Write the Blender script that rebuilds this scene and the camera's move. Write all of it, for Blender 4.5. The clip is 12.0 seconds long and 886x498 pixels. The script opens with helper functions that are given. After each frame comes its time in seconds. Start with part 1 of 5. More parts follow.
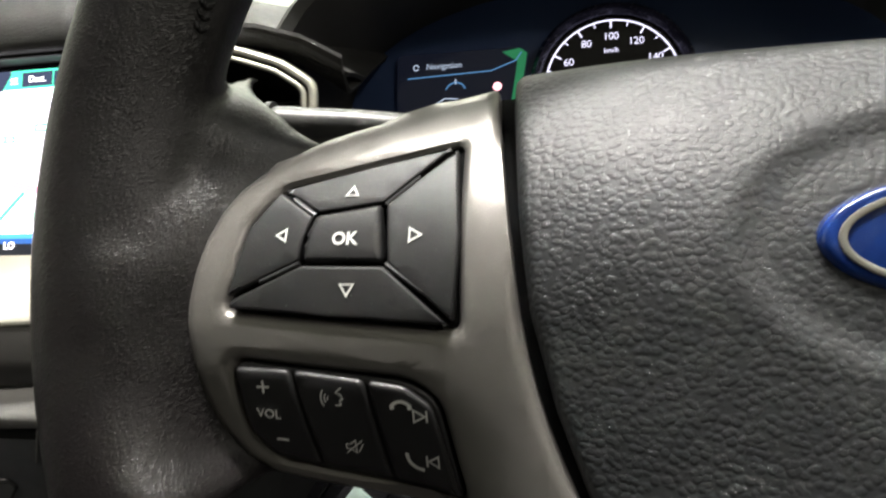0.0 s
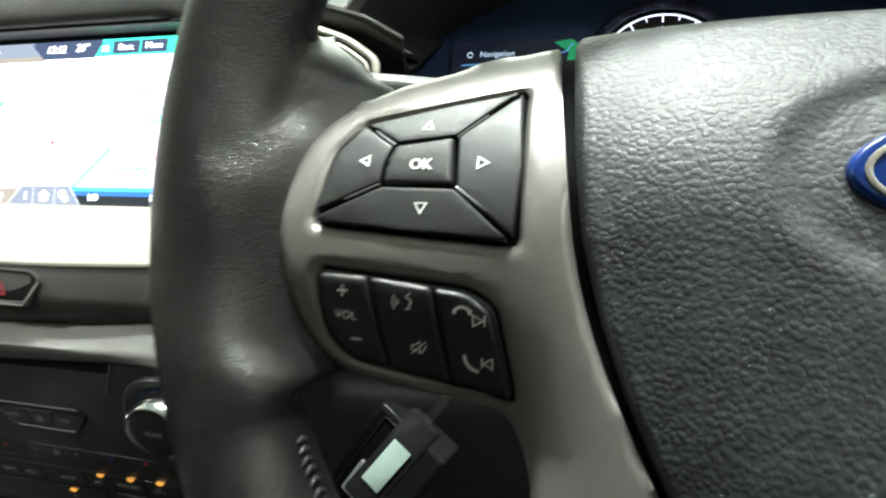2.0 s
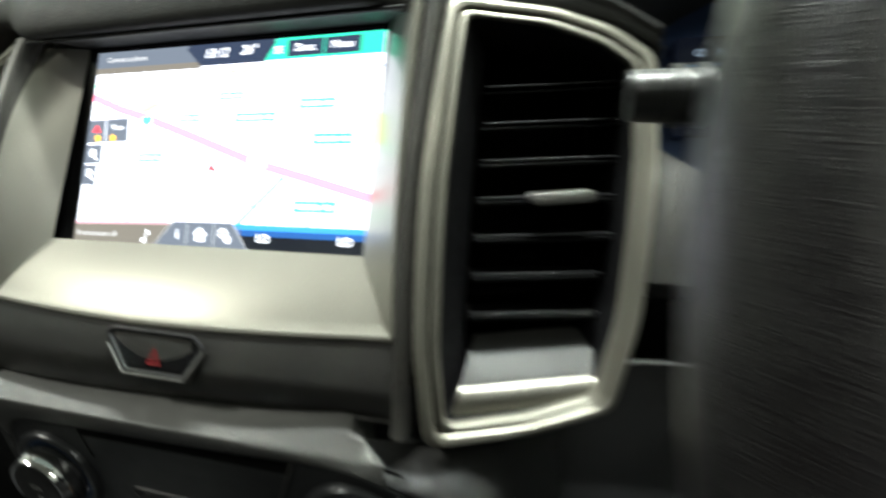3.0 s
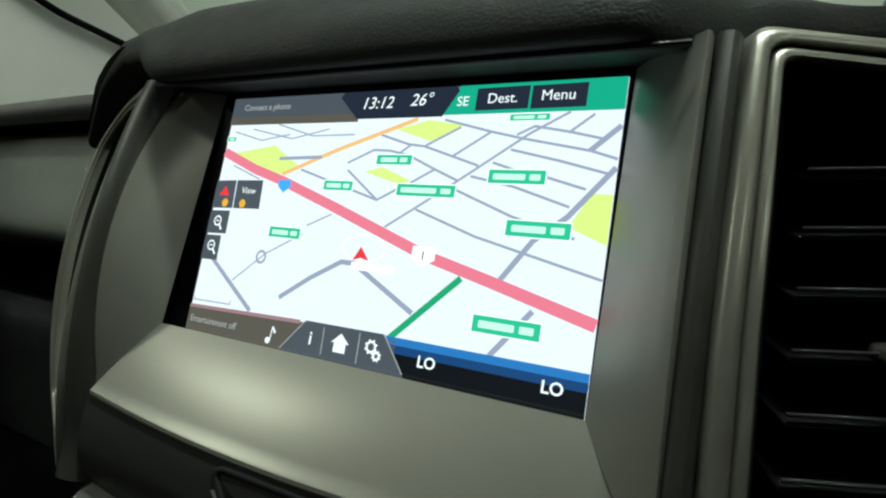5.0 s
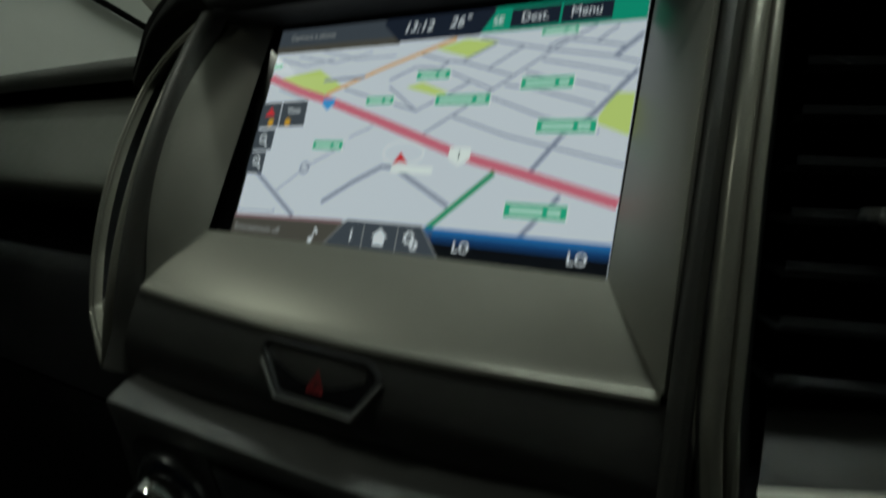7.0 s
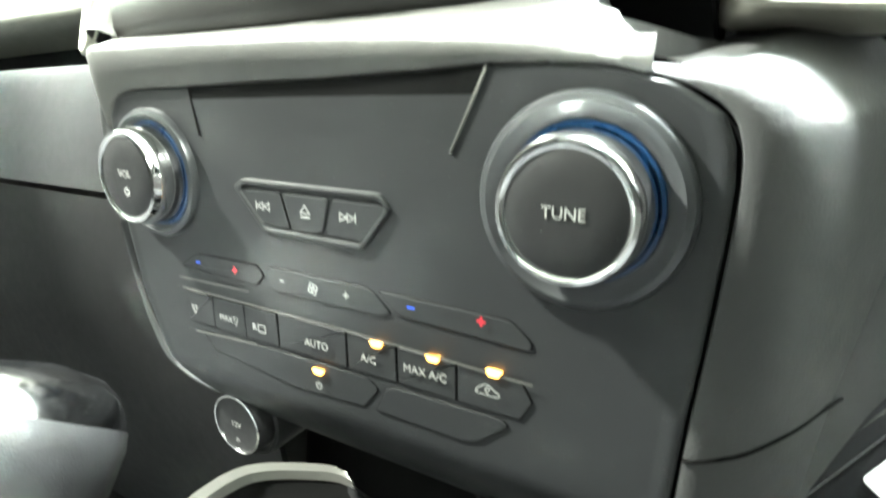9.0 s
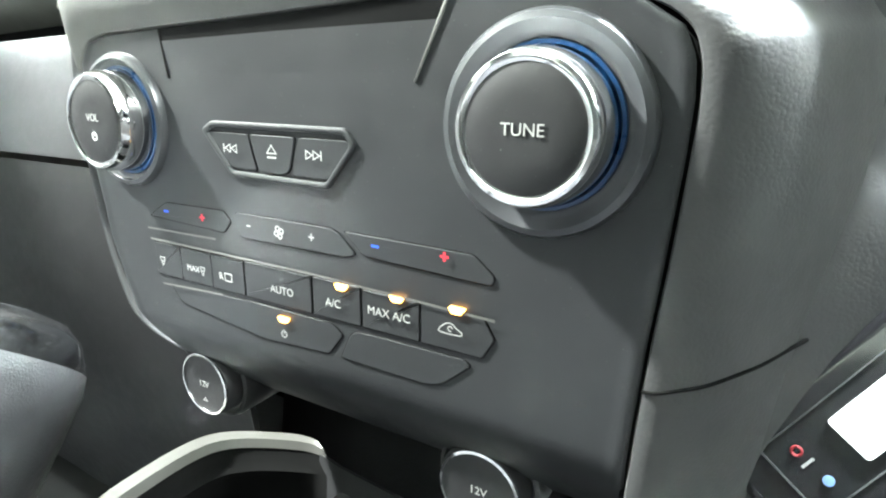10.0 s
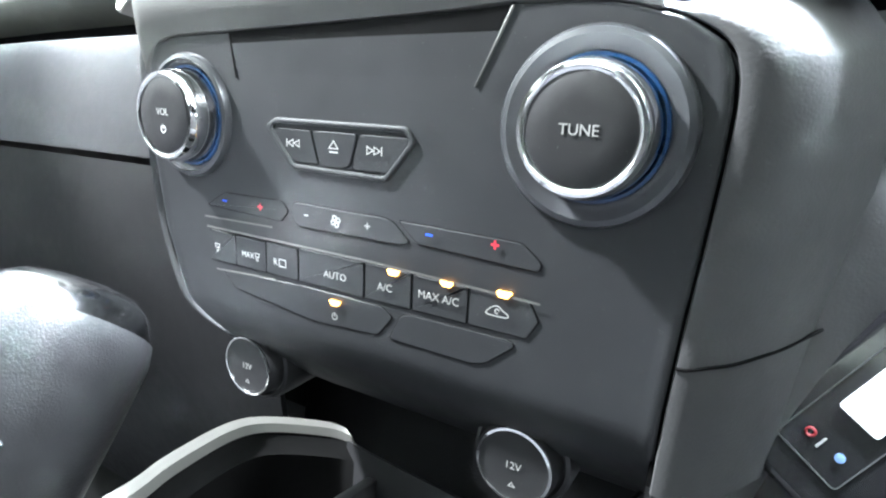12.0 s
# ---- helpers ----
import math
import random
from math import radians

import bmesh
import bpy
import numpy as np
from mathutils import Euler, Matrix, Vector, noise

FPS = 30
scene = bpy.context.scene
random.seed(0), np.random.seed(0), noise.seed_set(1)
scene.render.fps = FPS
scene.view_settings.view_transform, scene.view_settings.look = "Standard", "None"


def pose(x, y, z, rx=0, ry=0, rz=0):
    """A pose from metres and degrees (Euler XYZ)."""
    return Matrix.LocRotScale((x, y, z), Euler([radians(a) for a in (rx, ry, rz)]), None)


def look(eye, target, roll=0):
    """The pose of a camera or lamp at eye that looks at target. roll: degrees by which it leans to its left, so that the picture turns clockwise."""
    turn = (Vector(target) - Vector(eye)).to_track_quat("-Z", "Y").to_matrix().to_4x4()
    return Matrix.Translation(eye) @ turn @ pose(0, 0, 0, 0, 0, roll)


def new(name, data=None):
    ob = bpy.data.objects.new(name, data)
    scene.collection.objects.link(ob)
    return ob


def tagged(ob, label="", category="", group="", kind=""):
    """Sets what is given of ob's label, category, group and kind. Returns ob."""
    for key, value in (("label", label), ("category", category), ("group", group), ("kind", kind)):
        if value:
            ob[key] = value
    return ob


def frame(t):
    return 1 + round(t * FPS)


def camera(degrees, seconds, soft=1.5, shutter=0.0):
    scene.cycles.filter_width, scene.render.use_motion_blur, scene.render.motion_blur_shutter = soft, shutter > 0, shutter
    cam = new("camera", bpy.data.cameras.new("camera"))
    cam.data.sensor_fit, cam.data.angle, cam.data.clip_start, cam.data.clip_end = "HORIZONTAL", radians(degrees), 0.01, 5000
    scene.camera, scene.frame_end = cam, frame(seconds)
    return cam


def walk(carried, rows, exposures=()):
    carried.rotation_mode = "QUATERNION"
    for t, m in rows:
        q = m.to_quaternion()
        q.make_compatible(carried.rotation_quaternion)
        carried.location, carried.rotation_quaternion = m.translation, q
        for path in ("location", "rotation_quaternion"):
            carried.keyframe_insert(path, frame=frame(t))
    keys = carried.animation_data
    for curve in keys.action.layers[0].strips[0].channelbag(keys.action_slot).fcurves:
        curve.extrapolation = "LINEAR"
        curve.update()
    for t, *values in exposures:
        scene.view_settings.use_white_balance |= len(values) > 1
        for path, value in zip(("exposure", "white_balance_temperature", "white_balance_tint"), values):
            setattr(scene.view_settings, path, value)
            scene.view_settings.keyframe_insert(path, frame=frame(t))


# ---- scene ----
# Dash coordinates: origin at the middle of the touchscreen, x to the car's right, y ahead
# through the glass, z up along it. The screen leans back by 22 degrees; the cabin floor is z = 0.
DASH = Matrix.Translation((0, 0, 0.62)) @ Matrix.Rotation(radians(-22), 4, "X")

cam = camera(75.0, 12.0, soft=2.1, shutter=0.9)


def eye(x, y, z, yaw, pitch, roll):
    """A camera pose in dash coordinates."""
    return DASH @ pose(x, y, z, 0, 0, yaw) @ pose(0, 0, 0, 90 + pitch) @ pose(0, 0, 0, 0, 0, roll)


PATH = (
    (0, 0.3242, -0.2663, -0.0714, 10.60, 4.42, -0.03),
    (0.5, 0.3252, -0.2671, -0.0781, 12.14, 4.15, 0.86),
    (1, 0.3208, -0.2697, -0.0863, 12.75, 4.64, 1.91),
    (1.5, 0.3223, -0.2705, -0.0881, 13.36, 4.67, 2.91),
    (2, 0.3211, -0.2828, -0.0914, 13.98, 4.69, 3.51),
    (2.3, 0.2951, -0.2904, -0.1008, 14.50, 4.73, 3.63),
    (2.5, 0.2605, -0.2712, -0.1010, 15.71, 5.11, 4.28),
    (2.7, 0.2407, -0.2567, -0.0802, 16.70, 4.84, 4.26),
    (3, 0.2025, -0.2275, -0.0667, 19.34, 5.04, 4.74),
    (3.2, 0.1830, -0.2109, -0.0600, 21.49, 5.49, 5.16),
    (3.5, 0.1538, -0.1812, -0.0439, 24.47, 6.86, 6.01),
    (5.5, 0.1276, -0.1721, -0.0297, 29.86, 7.01, 10.40),
    (6, 0.1294, -0.1736, -0.0279, 30.30, 6.69, 11.05),
    (6.5, 0.1332, -0.1768, -0.0398, 30.12, 7.62, 11.48),
    (7, 0.1301, -0.1865, -0.0796, 29.24, 8.88, 11.51),
    (7.5, 0.1294, -0.1696, -0.1320, 29.52, 10.64, 12.03),
    (7.7, 0.1367, -0.1653, -0.1489, 30.35, 10.83, 12.53),
    (9.5, 0.1425, -0.1251, -0.2302, 29.64, 10.55, 15.44),
    (10, 0.1495, -0.1207, -0.2353, 29.71, 11.32, 15.97),
    (10.5, 0.1490, -0.1360, -0.2385, 29.69, 11.60, 16.39),
    (11, 0.1448, -0.1403, -0.2476, 29.97, 12.39, 17.20),
    (11.5, 0.1457, -0.1439, -0.2498, 29.62, 12.99, 17.51),
    (12, 0.1446, -0.1405, -0.2514, 29.95, 12.62, 17.86),
)
walk(cam, [(row[0], eye(*row[1:])) for row in PATH],
     exposures=((0, 2.15, 6900, 22), (0.6, 2.93, 6600, 14), (1.5, 2.97, 6500, 11), (2.0, 2.68, 6500, 11), (2.3, 2.6, 6500, 11), (2.7, 2.35, 6500, 11), (3.0, 1.8, 6500, 10), (3.2, 1.5, 6500, 10), (3.4, 0.95, 6500, 8), (3.6, 0.55, 6400, 5), (3.9, 0.1, 6400, 3),
                (5.3, -0.02, 6400, 0), (5.6, -0.3, 6400, 0), (6.0, -0.85, 6400, 0), (6.6, -1.0, 6400, 0), (7.0, -1.05, 6400, 0), (7.4, -0.42, 6500, 2), (7.7, 0.4, 6500, 4), (7.9, 0.6, 6500, 6), (9.2, 6.75, 6300, 6), (10.2, 6.75, 6000, 12), (11.0, 6.65, 5850, 14), (12, 6.5, 5700, 17)))


# ---- light ----
world = bpy.data.worlds.new("hall")
world.use_nodes = True
scene.world = world
bg = world.node_tree.nodes["Background"]
bg.inputs["Color"].default_value = (0.82, 0.96, 0.86, 1)
bg.inputs["Strength"].default_value = 0.080


def area_lamp(name, place, target, sx, sy, watts, colour, shape="RECTANGLE"):
    data = bpy.data.lights.new(name, "AREA")
    data.shape, data.size, data.size_y, data.energy, data.color = shape, sx, sy, watts, colour
    ob = new(name, data)
    ob.matrix_world = look(place, target)
    return ob


# lamps of the hall: a round one mirrored in the screen and the silver trim, a tube above the windscreen
area_lamp("hall_lamp_side", (-1.72, -0.88, 2.11), (0, 0, 0.6), 0.20, 0.20, 6.2, (0.98, 1.0, 0.88), "DISK")
area_lamp("hall_tube_light_above", (0.22, 0.12, 2.7), (0.22, 0.10, 0.6), 1.2, 0.15, 27, (0.94, 1.0, 0.95))
# added fill lamp, unseen: brightens the vent trim and the wheel's leather
area_lamp("fill_lamp_driver_side", (1.70, -1.05, 2.0), (0, 0, 0.6), 0.16, 0.16, 1.25, (0.96, 1.0, 0.90), "DISK")

# added tube, unseen: brightens the far wall behind the windscreen
area_lamp("fill_tube_far_wall", (-0.8, 3.0, 3.1), (-0.8, 4.0, 1.5), 2.4, 0.2, 45, (0.94, 1.0, 0.93))


# ---- materials ----
def shader(name, colour, rough=0.5, metal=0.0, grain=0.0, bump=0.0, cells=0.0, cell_bump=0.0, vary=0.12, stain=30.0,
           rough_vary=0.1, coat=0.0, spec=0.5, dust=0.0, crisp=False, stretch=(1, 1, 1.18)):
    """A surface: base colour with stains, fine noise grain (waves per metre) and leather cells (per metre)."""
    m = bpy.data.materials.new(name)
    m.use_nodes = True
    nt = m.node_tree
    p = nt.nodes["Principled BSDF"]
    p.inputs["Metallic"].default_value = metal
    p.inputs["Coat Weight"].default_value = coat
    p.inputs["Specular IOR Level"].default_value = spec
    at = nt.nodes.new("ShaderNodeTexCoord")
    big = nt.nodes.new("ShaderNodeTexNoise")
    big.inputs["Scale"].default_value, big.inputs["Detail"].default_value = stain, 6
    nt.links.new(at.outputs["Object"], big.inputs["Vector"])
    mix = nt.nodes.new("ShaderNodeMix")
    mix.data_type = "RGBA"
    mix.inputs["A"].default_value = (*[c * (1 - vary) for c in colour], 1)
    mix.inputs["B"].default_value = (*[min(1, c * (1 + vary)) for c in colour], 1)
    nt.links.new(big.outputs["Fac"], mix.inputs["Factor"])
    last_colour = mix.outputs["Result"]
    if dust:
        specks = nt.nodes.new("ShaderNodeTexNoise")
        specks.inputs["Scale"].default_value, specks.inputs["Detail"].default_value = 1400, 2
        nt.links.new(at.outputs["Object"], specks.inputs["Vector"])
        pick = nt.nodes.new("ShaderNodeMapRange")
        pick.inputs["From Min"].default_value, pick.inputs["From Max"].default_value = 0.735, 0.80
        nt.links.new(specks.outputs["Fac"], pick.inputs["Value"])
        over = nt.nodes.new("ShaderNodeMix")
        over.data_type = "RGBA"
        over.inputs["B"].default_value = (dust, dust, dust * 0.95, 1)
        nt.links.new(pick.outputs["Result"], over.inputs["Factor"])
        nt.links.new(last_colour, over.inputs["A"])
        last_colour = over.outputs["Result"]
    nt.links.new(last_colour, p.inputs["Base Color"])
    span = nt.nodes.new("ShaderNodeMapRange")
    span.inputs["To Min"].default_value, span.inputs["To Max"].default_value = max(0.02, rough - rough_vary), min(1, rough + rough_vary)
    wear = nt.nodes.new("ShaderNodeTexNoise")
    wear.inputs["Scale"].default_value, wear.inputs["Detail"].default_value = stain * 4, 5
    nt.links.new(at.outputs["Object"], wear.inputs["Vector"])
    nt.links.new(wear.outputs["Fac"], span.inputs["Value"])
    nt.links.new(span.outputs["Result"], p.inputs["Roughness"])
    last = None
    if cells:
        warp = nt.nodes.new("ShaderNodeTexNoise")
        warp.inputs["Scale"].default_value = cells * 0.5
        nt.links.new(at.outputs["Object"], warp.inputs["Vector"])
        add = nt.nodes.new("ShaderNodeMix")
        add.data_type = "VECTOR"
        add.inputs["Factor"].default_value = 0.0022 if crisp else 0.0012
        nt.links.new(at.outputs["Object"], add.inputs["A"])
        nt.links.new(warp.outputs["Color"], add.inputs["B"])
        vor = nt.nodes.new("ShaderNodeTexVoronoi")
        vor.feature = "DISTANCE_TO_EDGE" if crisp else "F1"
        vor.inputs["Scale"].default_value = cells
        squash = nt.nodes.new("ShaderNodeVectorMath")
        squash.operation = "MULTIPLY"
        squash.inputs[1].default_value = stretch
        nt.links.new(add.outputs["Result"], squash.inputs[0])
        nt.links.new(squash.outputs["Vector"], vor.inputs["Vector"])
        ramp = nt.nodes.new("ShaderNodeMapRange")
        ramp.interpolation_type = "SMOOTHSTEP"
        ramp.inputs["From Min"].default_value, ramp.inputs["From Max"].default_value = (0.0, 0.5) if crisp else (0.72, 0.28)
        nt.links.new(vor.outputs["Distance"], ramp.inputs["Value"])
        b = nt.nodes.new("ShaderNodeBump")
        b.inputs["Strength"].default_value, b.inputs["Distance"].default_value = cell_bump, 0.28 / cells
        nt.links.new(ramp.outputs["Result"], b.inputs["Height"])
        last = b
    if grain:
        fine = nt.nodes.new("ShaderNodeTexNoise")
        fine.inputs["Scale"].default_value, fine.inputs["Detail"].default_value = grain, 3
        nt.links.new(at.outputs["Object"], fine.inputs["Vector"])
        b = nt.nodes.new("ShaderNodeBump")
        b.inputs["Strength"].default_value, b.inputs["Distance"].default_value = bump, 0.0003
        nt.links.new(fine.outputs["Fac"], b.inputs["Height"])
        if last:
            nt.links.new(last.outputs["Normal"], b.inputs["Normal"])
        last = b
    if last:
        nt.links.new(last.outputs["Normal"], p.inputs["Normal"])
    return m


def lit(name, colour, strength=1.6, rough=0.13):
    """A spot of a display or a lamp: it gives off light under a dark, half-gloss pane."""
    m = bpy.data.materials.new(name)
    m.use_nodes = True
    p = m.node_tree.nodes["Principled BSDF"]
    p.inputs["Base Color"].default_value = (0.012, 0.012, 0.012, 1)
    p.inputs["Roughness"].default_value = rough
    p.inputs["Emission Color"].default_value = (*colour, 1)
    p.inputs["Emission Strength"].default_value = strength
    return m


SILVER = shader("satin_silver_paint", (0.33, 0.32, 0.275), 0.34, 0.45, grain=2600, bump=0.08, vary=0.03, stain=9, rough_vary=0.008)
SPOKE_SILVER = shader("worn_silver_paint", (0.250, 0.237, 0.222), 0.36, 0.55, grain=2600, bump=0.10, vary=0.12, stain=40)
DARK_SILVER = shader("dark_silver_paint", (0.060, 0.058, 0.053), 0.40, 0.3, grain=2600, bump=0.10, vary=0.1, stain=20)
VENT_SILVER = shader("satin_silver_trim", (0.35, 0.335, 0.285), 0.31, 0.6, grain=2600, bump=0.03, vary=0.06, stain=40, rough_vary=0.03)
GREY_TRIM = shader("light_grey_trim", (0.105, 0.103, 0.096), 0.42, 0.2, grain=2600, bump=0.1, vary=0.08, stain=20)
DARK_CLOTH = shader("dark_wall_cloth", (0.03, 0.03, 0.032), 0.9, grain=900, bump=0.4, vary=0.15)
CHROME = shader("chrome", (0.82, 0.82, 0.83), 0.09, 1.0, vary=0.04, rough_vary=0.05, stain=90)
GRAINED = shader("grained_black_plastic", (0.011, 0.011, 0.012), 0.62, spec=0.2, cells=620, cell_bump=0.14, vary=0.2)
AIRBAG = shader("pebbled_black_vinyl", (0.027, 0.029, 0.031), 0.54, cells=640, cell_bump=0.26, grain=2600, bump=0.08, vary=0.15, spec=0.42, stretch=(0.95, 1, 1.12))
LEATHER = shader("worn_black_leather", (0.0090, 0.0076, 0.0080), 0.34, spec=0.43, cells=1250, cell_bump=0.34, grain=2600, bump=0.12, vary=0.3, stain=26, rough_vary=0.09, crisp=True, stretch=(0.6, 0.6, 1.5))
PAD = shader("soft_dash_pad", (0.032, 0.031, 0.030), 0.60, cells=800, cell_bump=0.20, vary=0.15)
GREY_PAD = shader("soft_grey_lip", (0.086, 0.085, 0.081), 0.55, cells=800, cell_bump=0.20, vary=0.12, crisp=True)
# darker copy of the dash pad: paints the shade on the hood's front
HOOD_SHADED = shader("shaded_hood_pad", (0.0130, 0.0127, 0.0118), 0.66, cells=800, cell_bump=0.20, vary=0.15)
# lighter copy of the dash pad: paints lamp light on the passenger side
LIT_PAD = shader("lit_dash_pad", (0.070, 0.069, 0.062), 0.58, cells=800, cell_bump=0.16, vary=0.12)
SATIN = shader("satin_black_plastic", (0.022, 0.022, 0.023), 0.38, grain=3200, bump=0.08, vary=0.2, stain=50)
PANEL = shader("charcoal_panel_plastic", (0.019, 0.020, 0.0215), 0.44, spec=0.4, grain=3000, bump=0.12, vary=0.12, stain=25, dust=0.10)
FACE = shader("dark_satin_face", (0.033, 0.032, 0.030), 0.42, 0.1, grain=2600, bump=0.1, vary=0.12, stain=20)
GLOSS = shader("gloss_black_plastic", (0.012, 0.012, 0.013), 0.12, vary=0.2, rough_vary=0.06, stain=60)
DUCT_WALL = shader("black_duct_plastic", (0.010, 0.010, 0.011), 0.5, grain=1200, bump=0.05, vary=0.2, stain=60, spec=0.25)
# near-black: real rubber, and painted shade in gaps, ducts and recesses
RUBBER_AND_SHADE = shader("rubber_and_gap_shade", (0.004, 0.004, 0.004), 0.85, vary=0.3, spec=0.06)
# darker copy of the grained plastic: puts shade into lid and lower panel
GRAINED_SHADED = shader("shaded_grained_plastic", (0.0065, 0.0065, 0.0070), 0.7, spec=0.12, cells=620, cell_bump=0.14, vary=0.2)
GREY = shader("grey_trim_plastic", (0.050, 0.050, 0.051), 0.62, spec=0.3, cells=700, cell_bump=0.10, vary=0.1)
PALE = shader("pale_grey_door_trim", (0.60, 0.60, 0.55), 0.6, cells=500, cell_bump=0.1, vary=0.06)
COLLAR = shader("satin_dark_collar", (0.060, 0.062, 0.066), 0.30, 0.5, vary=0.05, stain=20, rough_vary=0.02)
KEY = shader("matt_black_key", (0.016, 0.016, 0.017), 0.52, grain=3200, bump=0.08, vary=0.2, stain=80, spec=0.35, dust=0.12)
HEADLINER = shader("pale_headlining_cloth", (0.50, 0.49, 0.45), 0.9, grain=900, bump=0.4, vary=0.06)
CARPET = shader("black_carpet", (0.02, 0.02, 0.02), 0.95, grain=700, bump=0.9, vary=0.3)
INK = shader("white_marking_paint", (0.78, 0.78, 0.76), 0.5, vary=0.05)
INK_BLUE = shader("blue_marking_paint", (0.02, 0.10, 0.75), 0.5, vary=0.05)
SIGN_RED = shader("dim_red_marking", (0.20, 0.010, 0.014), 0.5, vary=0.1)
INK_RED = shader("red_marking_paint", (0.65, 0.03, 0.05), 0.5, vary=0.05)
BADGE = shader("blue_enamel", (0.006, 0.028, 0.15), 0.16, coat=0.6, vary=0.1)
INK_DIM = shader("grey_marking_paint", (0.34, 0.34, 0.33), 0.5, vary=0.08)
BAND = shader("olive_grey_band", (0.115, 0.117, 0.099), 0.40, 0.2, grain=1800, bump=0.1, vary=0.12, stain=20)
BLUE_RING = shader("translucent_blue_ring", (0.004, 0.03, 0.09), 0.3, vary=0.1)
PALE_TAG = shader("pale_mint_label", (0.26, 0.34, 0.31), 0.5, vary=0.05)
AMBER = lit("amber_led", (1.0, 0.44, 0.07), 0.17)
CLUSTER_WHITE = lit("cluster_white_light", (0.72, 0.78, 1.0), 0.45)
# navy base paints the blue reflections and haze on the cluster lens
LENS_HAZE = shader("hazy_cluster_lens", (0.040, 0.066, 0.150), 0.32, vary=0.15, stain=12)
HALL_WALL = shader("pale_wall_paint", (0.62, 0.63, 0.58), 0.8, grain=60, bump=0.2, vary=0.06, stain=1.5)
STALK = shader("grey_lever_plastic", (0.055, 0.056, 0.054), 0.38, grain=2600, bump=0.08, vary=0.12)
HALL_FLOOR = shader("hall_concrete", (0.28, 0.28, 0.26), 0.7, grain=60, bump=0.3, vary=0.15, stain=1.5)


def glass_material():
    m = bpy.data.materials.new("window_glass")
    m.use_nodes = True
    nt = m.node_tree
    p = nt.nodes["Principled BSDF"]
    p.inputs["Transmission Weight"].default_value = 1.0
    p.inputs["Roughness"].default_value = 0.0
    p.inputs["IOR"].default_value = 1.02
    p.inputs["Base Color"].default_value = (0.9, 0.97, 0.92, 1)
    return m


GLASS = glass_material()

# ---- building helpers ----
ORIGIN = {}


def thing(name, label, category, base, group="", kind="", frame_of=DASH):
    """An Empty at the base of a thing."""
    ob = new(name)
    ob.empty_display_size = 0.02
    ob.location = frame_of @ Vector(base)
    ORIGIN[ob] = ob.location.copy()
    return tagged(ob, label, category, group, kind)


def mesh_of(name, bm, material, origin, frame_of, smooth, crease=38):
    bm.transform(Matrix.Translation(-origin) @ frame_of)
    bmesh.ops.recalc_face_normals(bm, faces=bm.faces)
    me = bpy.data.meshes.new(name)
    for f in bm.faces:
        f.smooth = smooth
    bm.to_mesh(me)
    bm.free()
    me.materials.append(material)
    if smooth:
        me.set_sharp_from_angle(angle=radians(crease))
    return me


def part(name, bm, material, parent, label="", frame_of=DASH, smooth=True, crease=38):
    """Link a bmesh, given in frame_of, as one mesh object under a thing or a part."""
    origin = ORIGIN[parent]
    ob = new(name, mesh_of(name, bm, material, origin, frame_of, smooth, crease))
    ob.parent = parent
    ORIGIN[ob] = origin
    return tagged(ob, label)


def single(name, bm, material, label, category, base, group="", kind="", frame_of=DASH, smooth=True):
    """A thing that is one mesh."""
    origin = frame_of @ Vector(base)
    ob = new(name, mesh_of(name, bm, material, origin, frame_of, smooth))
    ob.location = origin
    ORIGIN[ob] = origin
    return tagged(ob, label, category, group, kind)


def joined(*bms):
    out = bms[0]
    for b in bms[1:]:
        me = bpy.data.meshes.new("tmp")
        b.to_mesh(me)
        b.free()
        out.from_mesh(me)
        bpy.data.meshes.remove(me)
    return out


def box(x0, x1, y0, y1, z0, z1, bevel=0.0, segments=2):
    bm = bmesh.new()
    bmesh.ops.create_cube(bm, size=1, matrix=Matrix.Translation(((x0 + x1) / 2, (y0 + y1) / 2, (z0 + z1) / 2))
                          @ Matrix.Diagonal((abs(x1 - x0), abs(y1 - y0), abs(z1 - z0), 1)))
    if bevel:
        bmesh.ops.bevel(bm, geom=bm.edges[:], offset=bevel, segments=segments, affect="EDGES", profile=0.6)
    return bm


def rounded(points, radius, steps=5):
    """A closed outline with its corners rounded. points: (x, z) or (x, z, own radius)."""
    out, n = [], len(points)
    for i, p in enumerate(points):
        a, b, c = Vector(points[i - 1][:2]), Vector(p[:2]), Vector(points[(i + 1) % n][:2])
        r = p[2] if len(p) > 2 else radius
        u, v = a - b, c - b
        r = min(r, u.length * 0.48, v.length * 0.48)
        if r < 1e-6:
            out.append(tuple(b))
            continue
        p0, p2 = b + u.normalized() * r, b + v.normalized() * r
        for k in range(steps + 1):
            s = k / steps
            q = p0 * (1 - s) ** 2 + b * 2 * s * (1 - s) + p2 * s ** 2
            out.append((q.x, q.y))
    return out


def smooth_line(points, per=5, closed=False):
    """Points along a Catmull-Rom curve through the given ones (2D or 3D)."""
    pts, out, n = [Vector(p) for p in points], [], len(points)
    for i in range(n if closed else n - 1):
        if closed:
            p0, p1, p2, p3 = (pts[(i + k) % n] for k in (-1, 0, 1, 2))
        else:
            p0, p1, p2, p3 = pts[max(i - 1, 0)], pts[i], pts[i + 1], pts[min(i + 2, n - 1)]
        for k in range(per):
            t = k / per
            out.append(0.5 * (2 * p1 + (p2 - p0) * t + (2 * p0 - 5 * p1 + 4 * p2 - p3) * t * t + (3 * p1 - p0 - 3 * p2 + p3) * t ** 3))
    if not closed:
        out.append(pts[-1])
    return [tuple(p) for p in out]


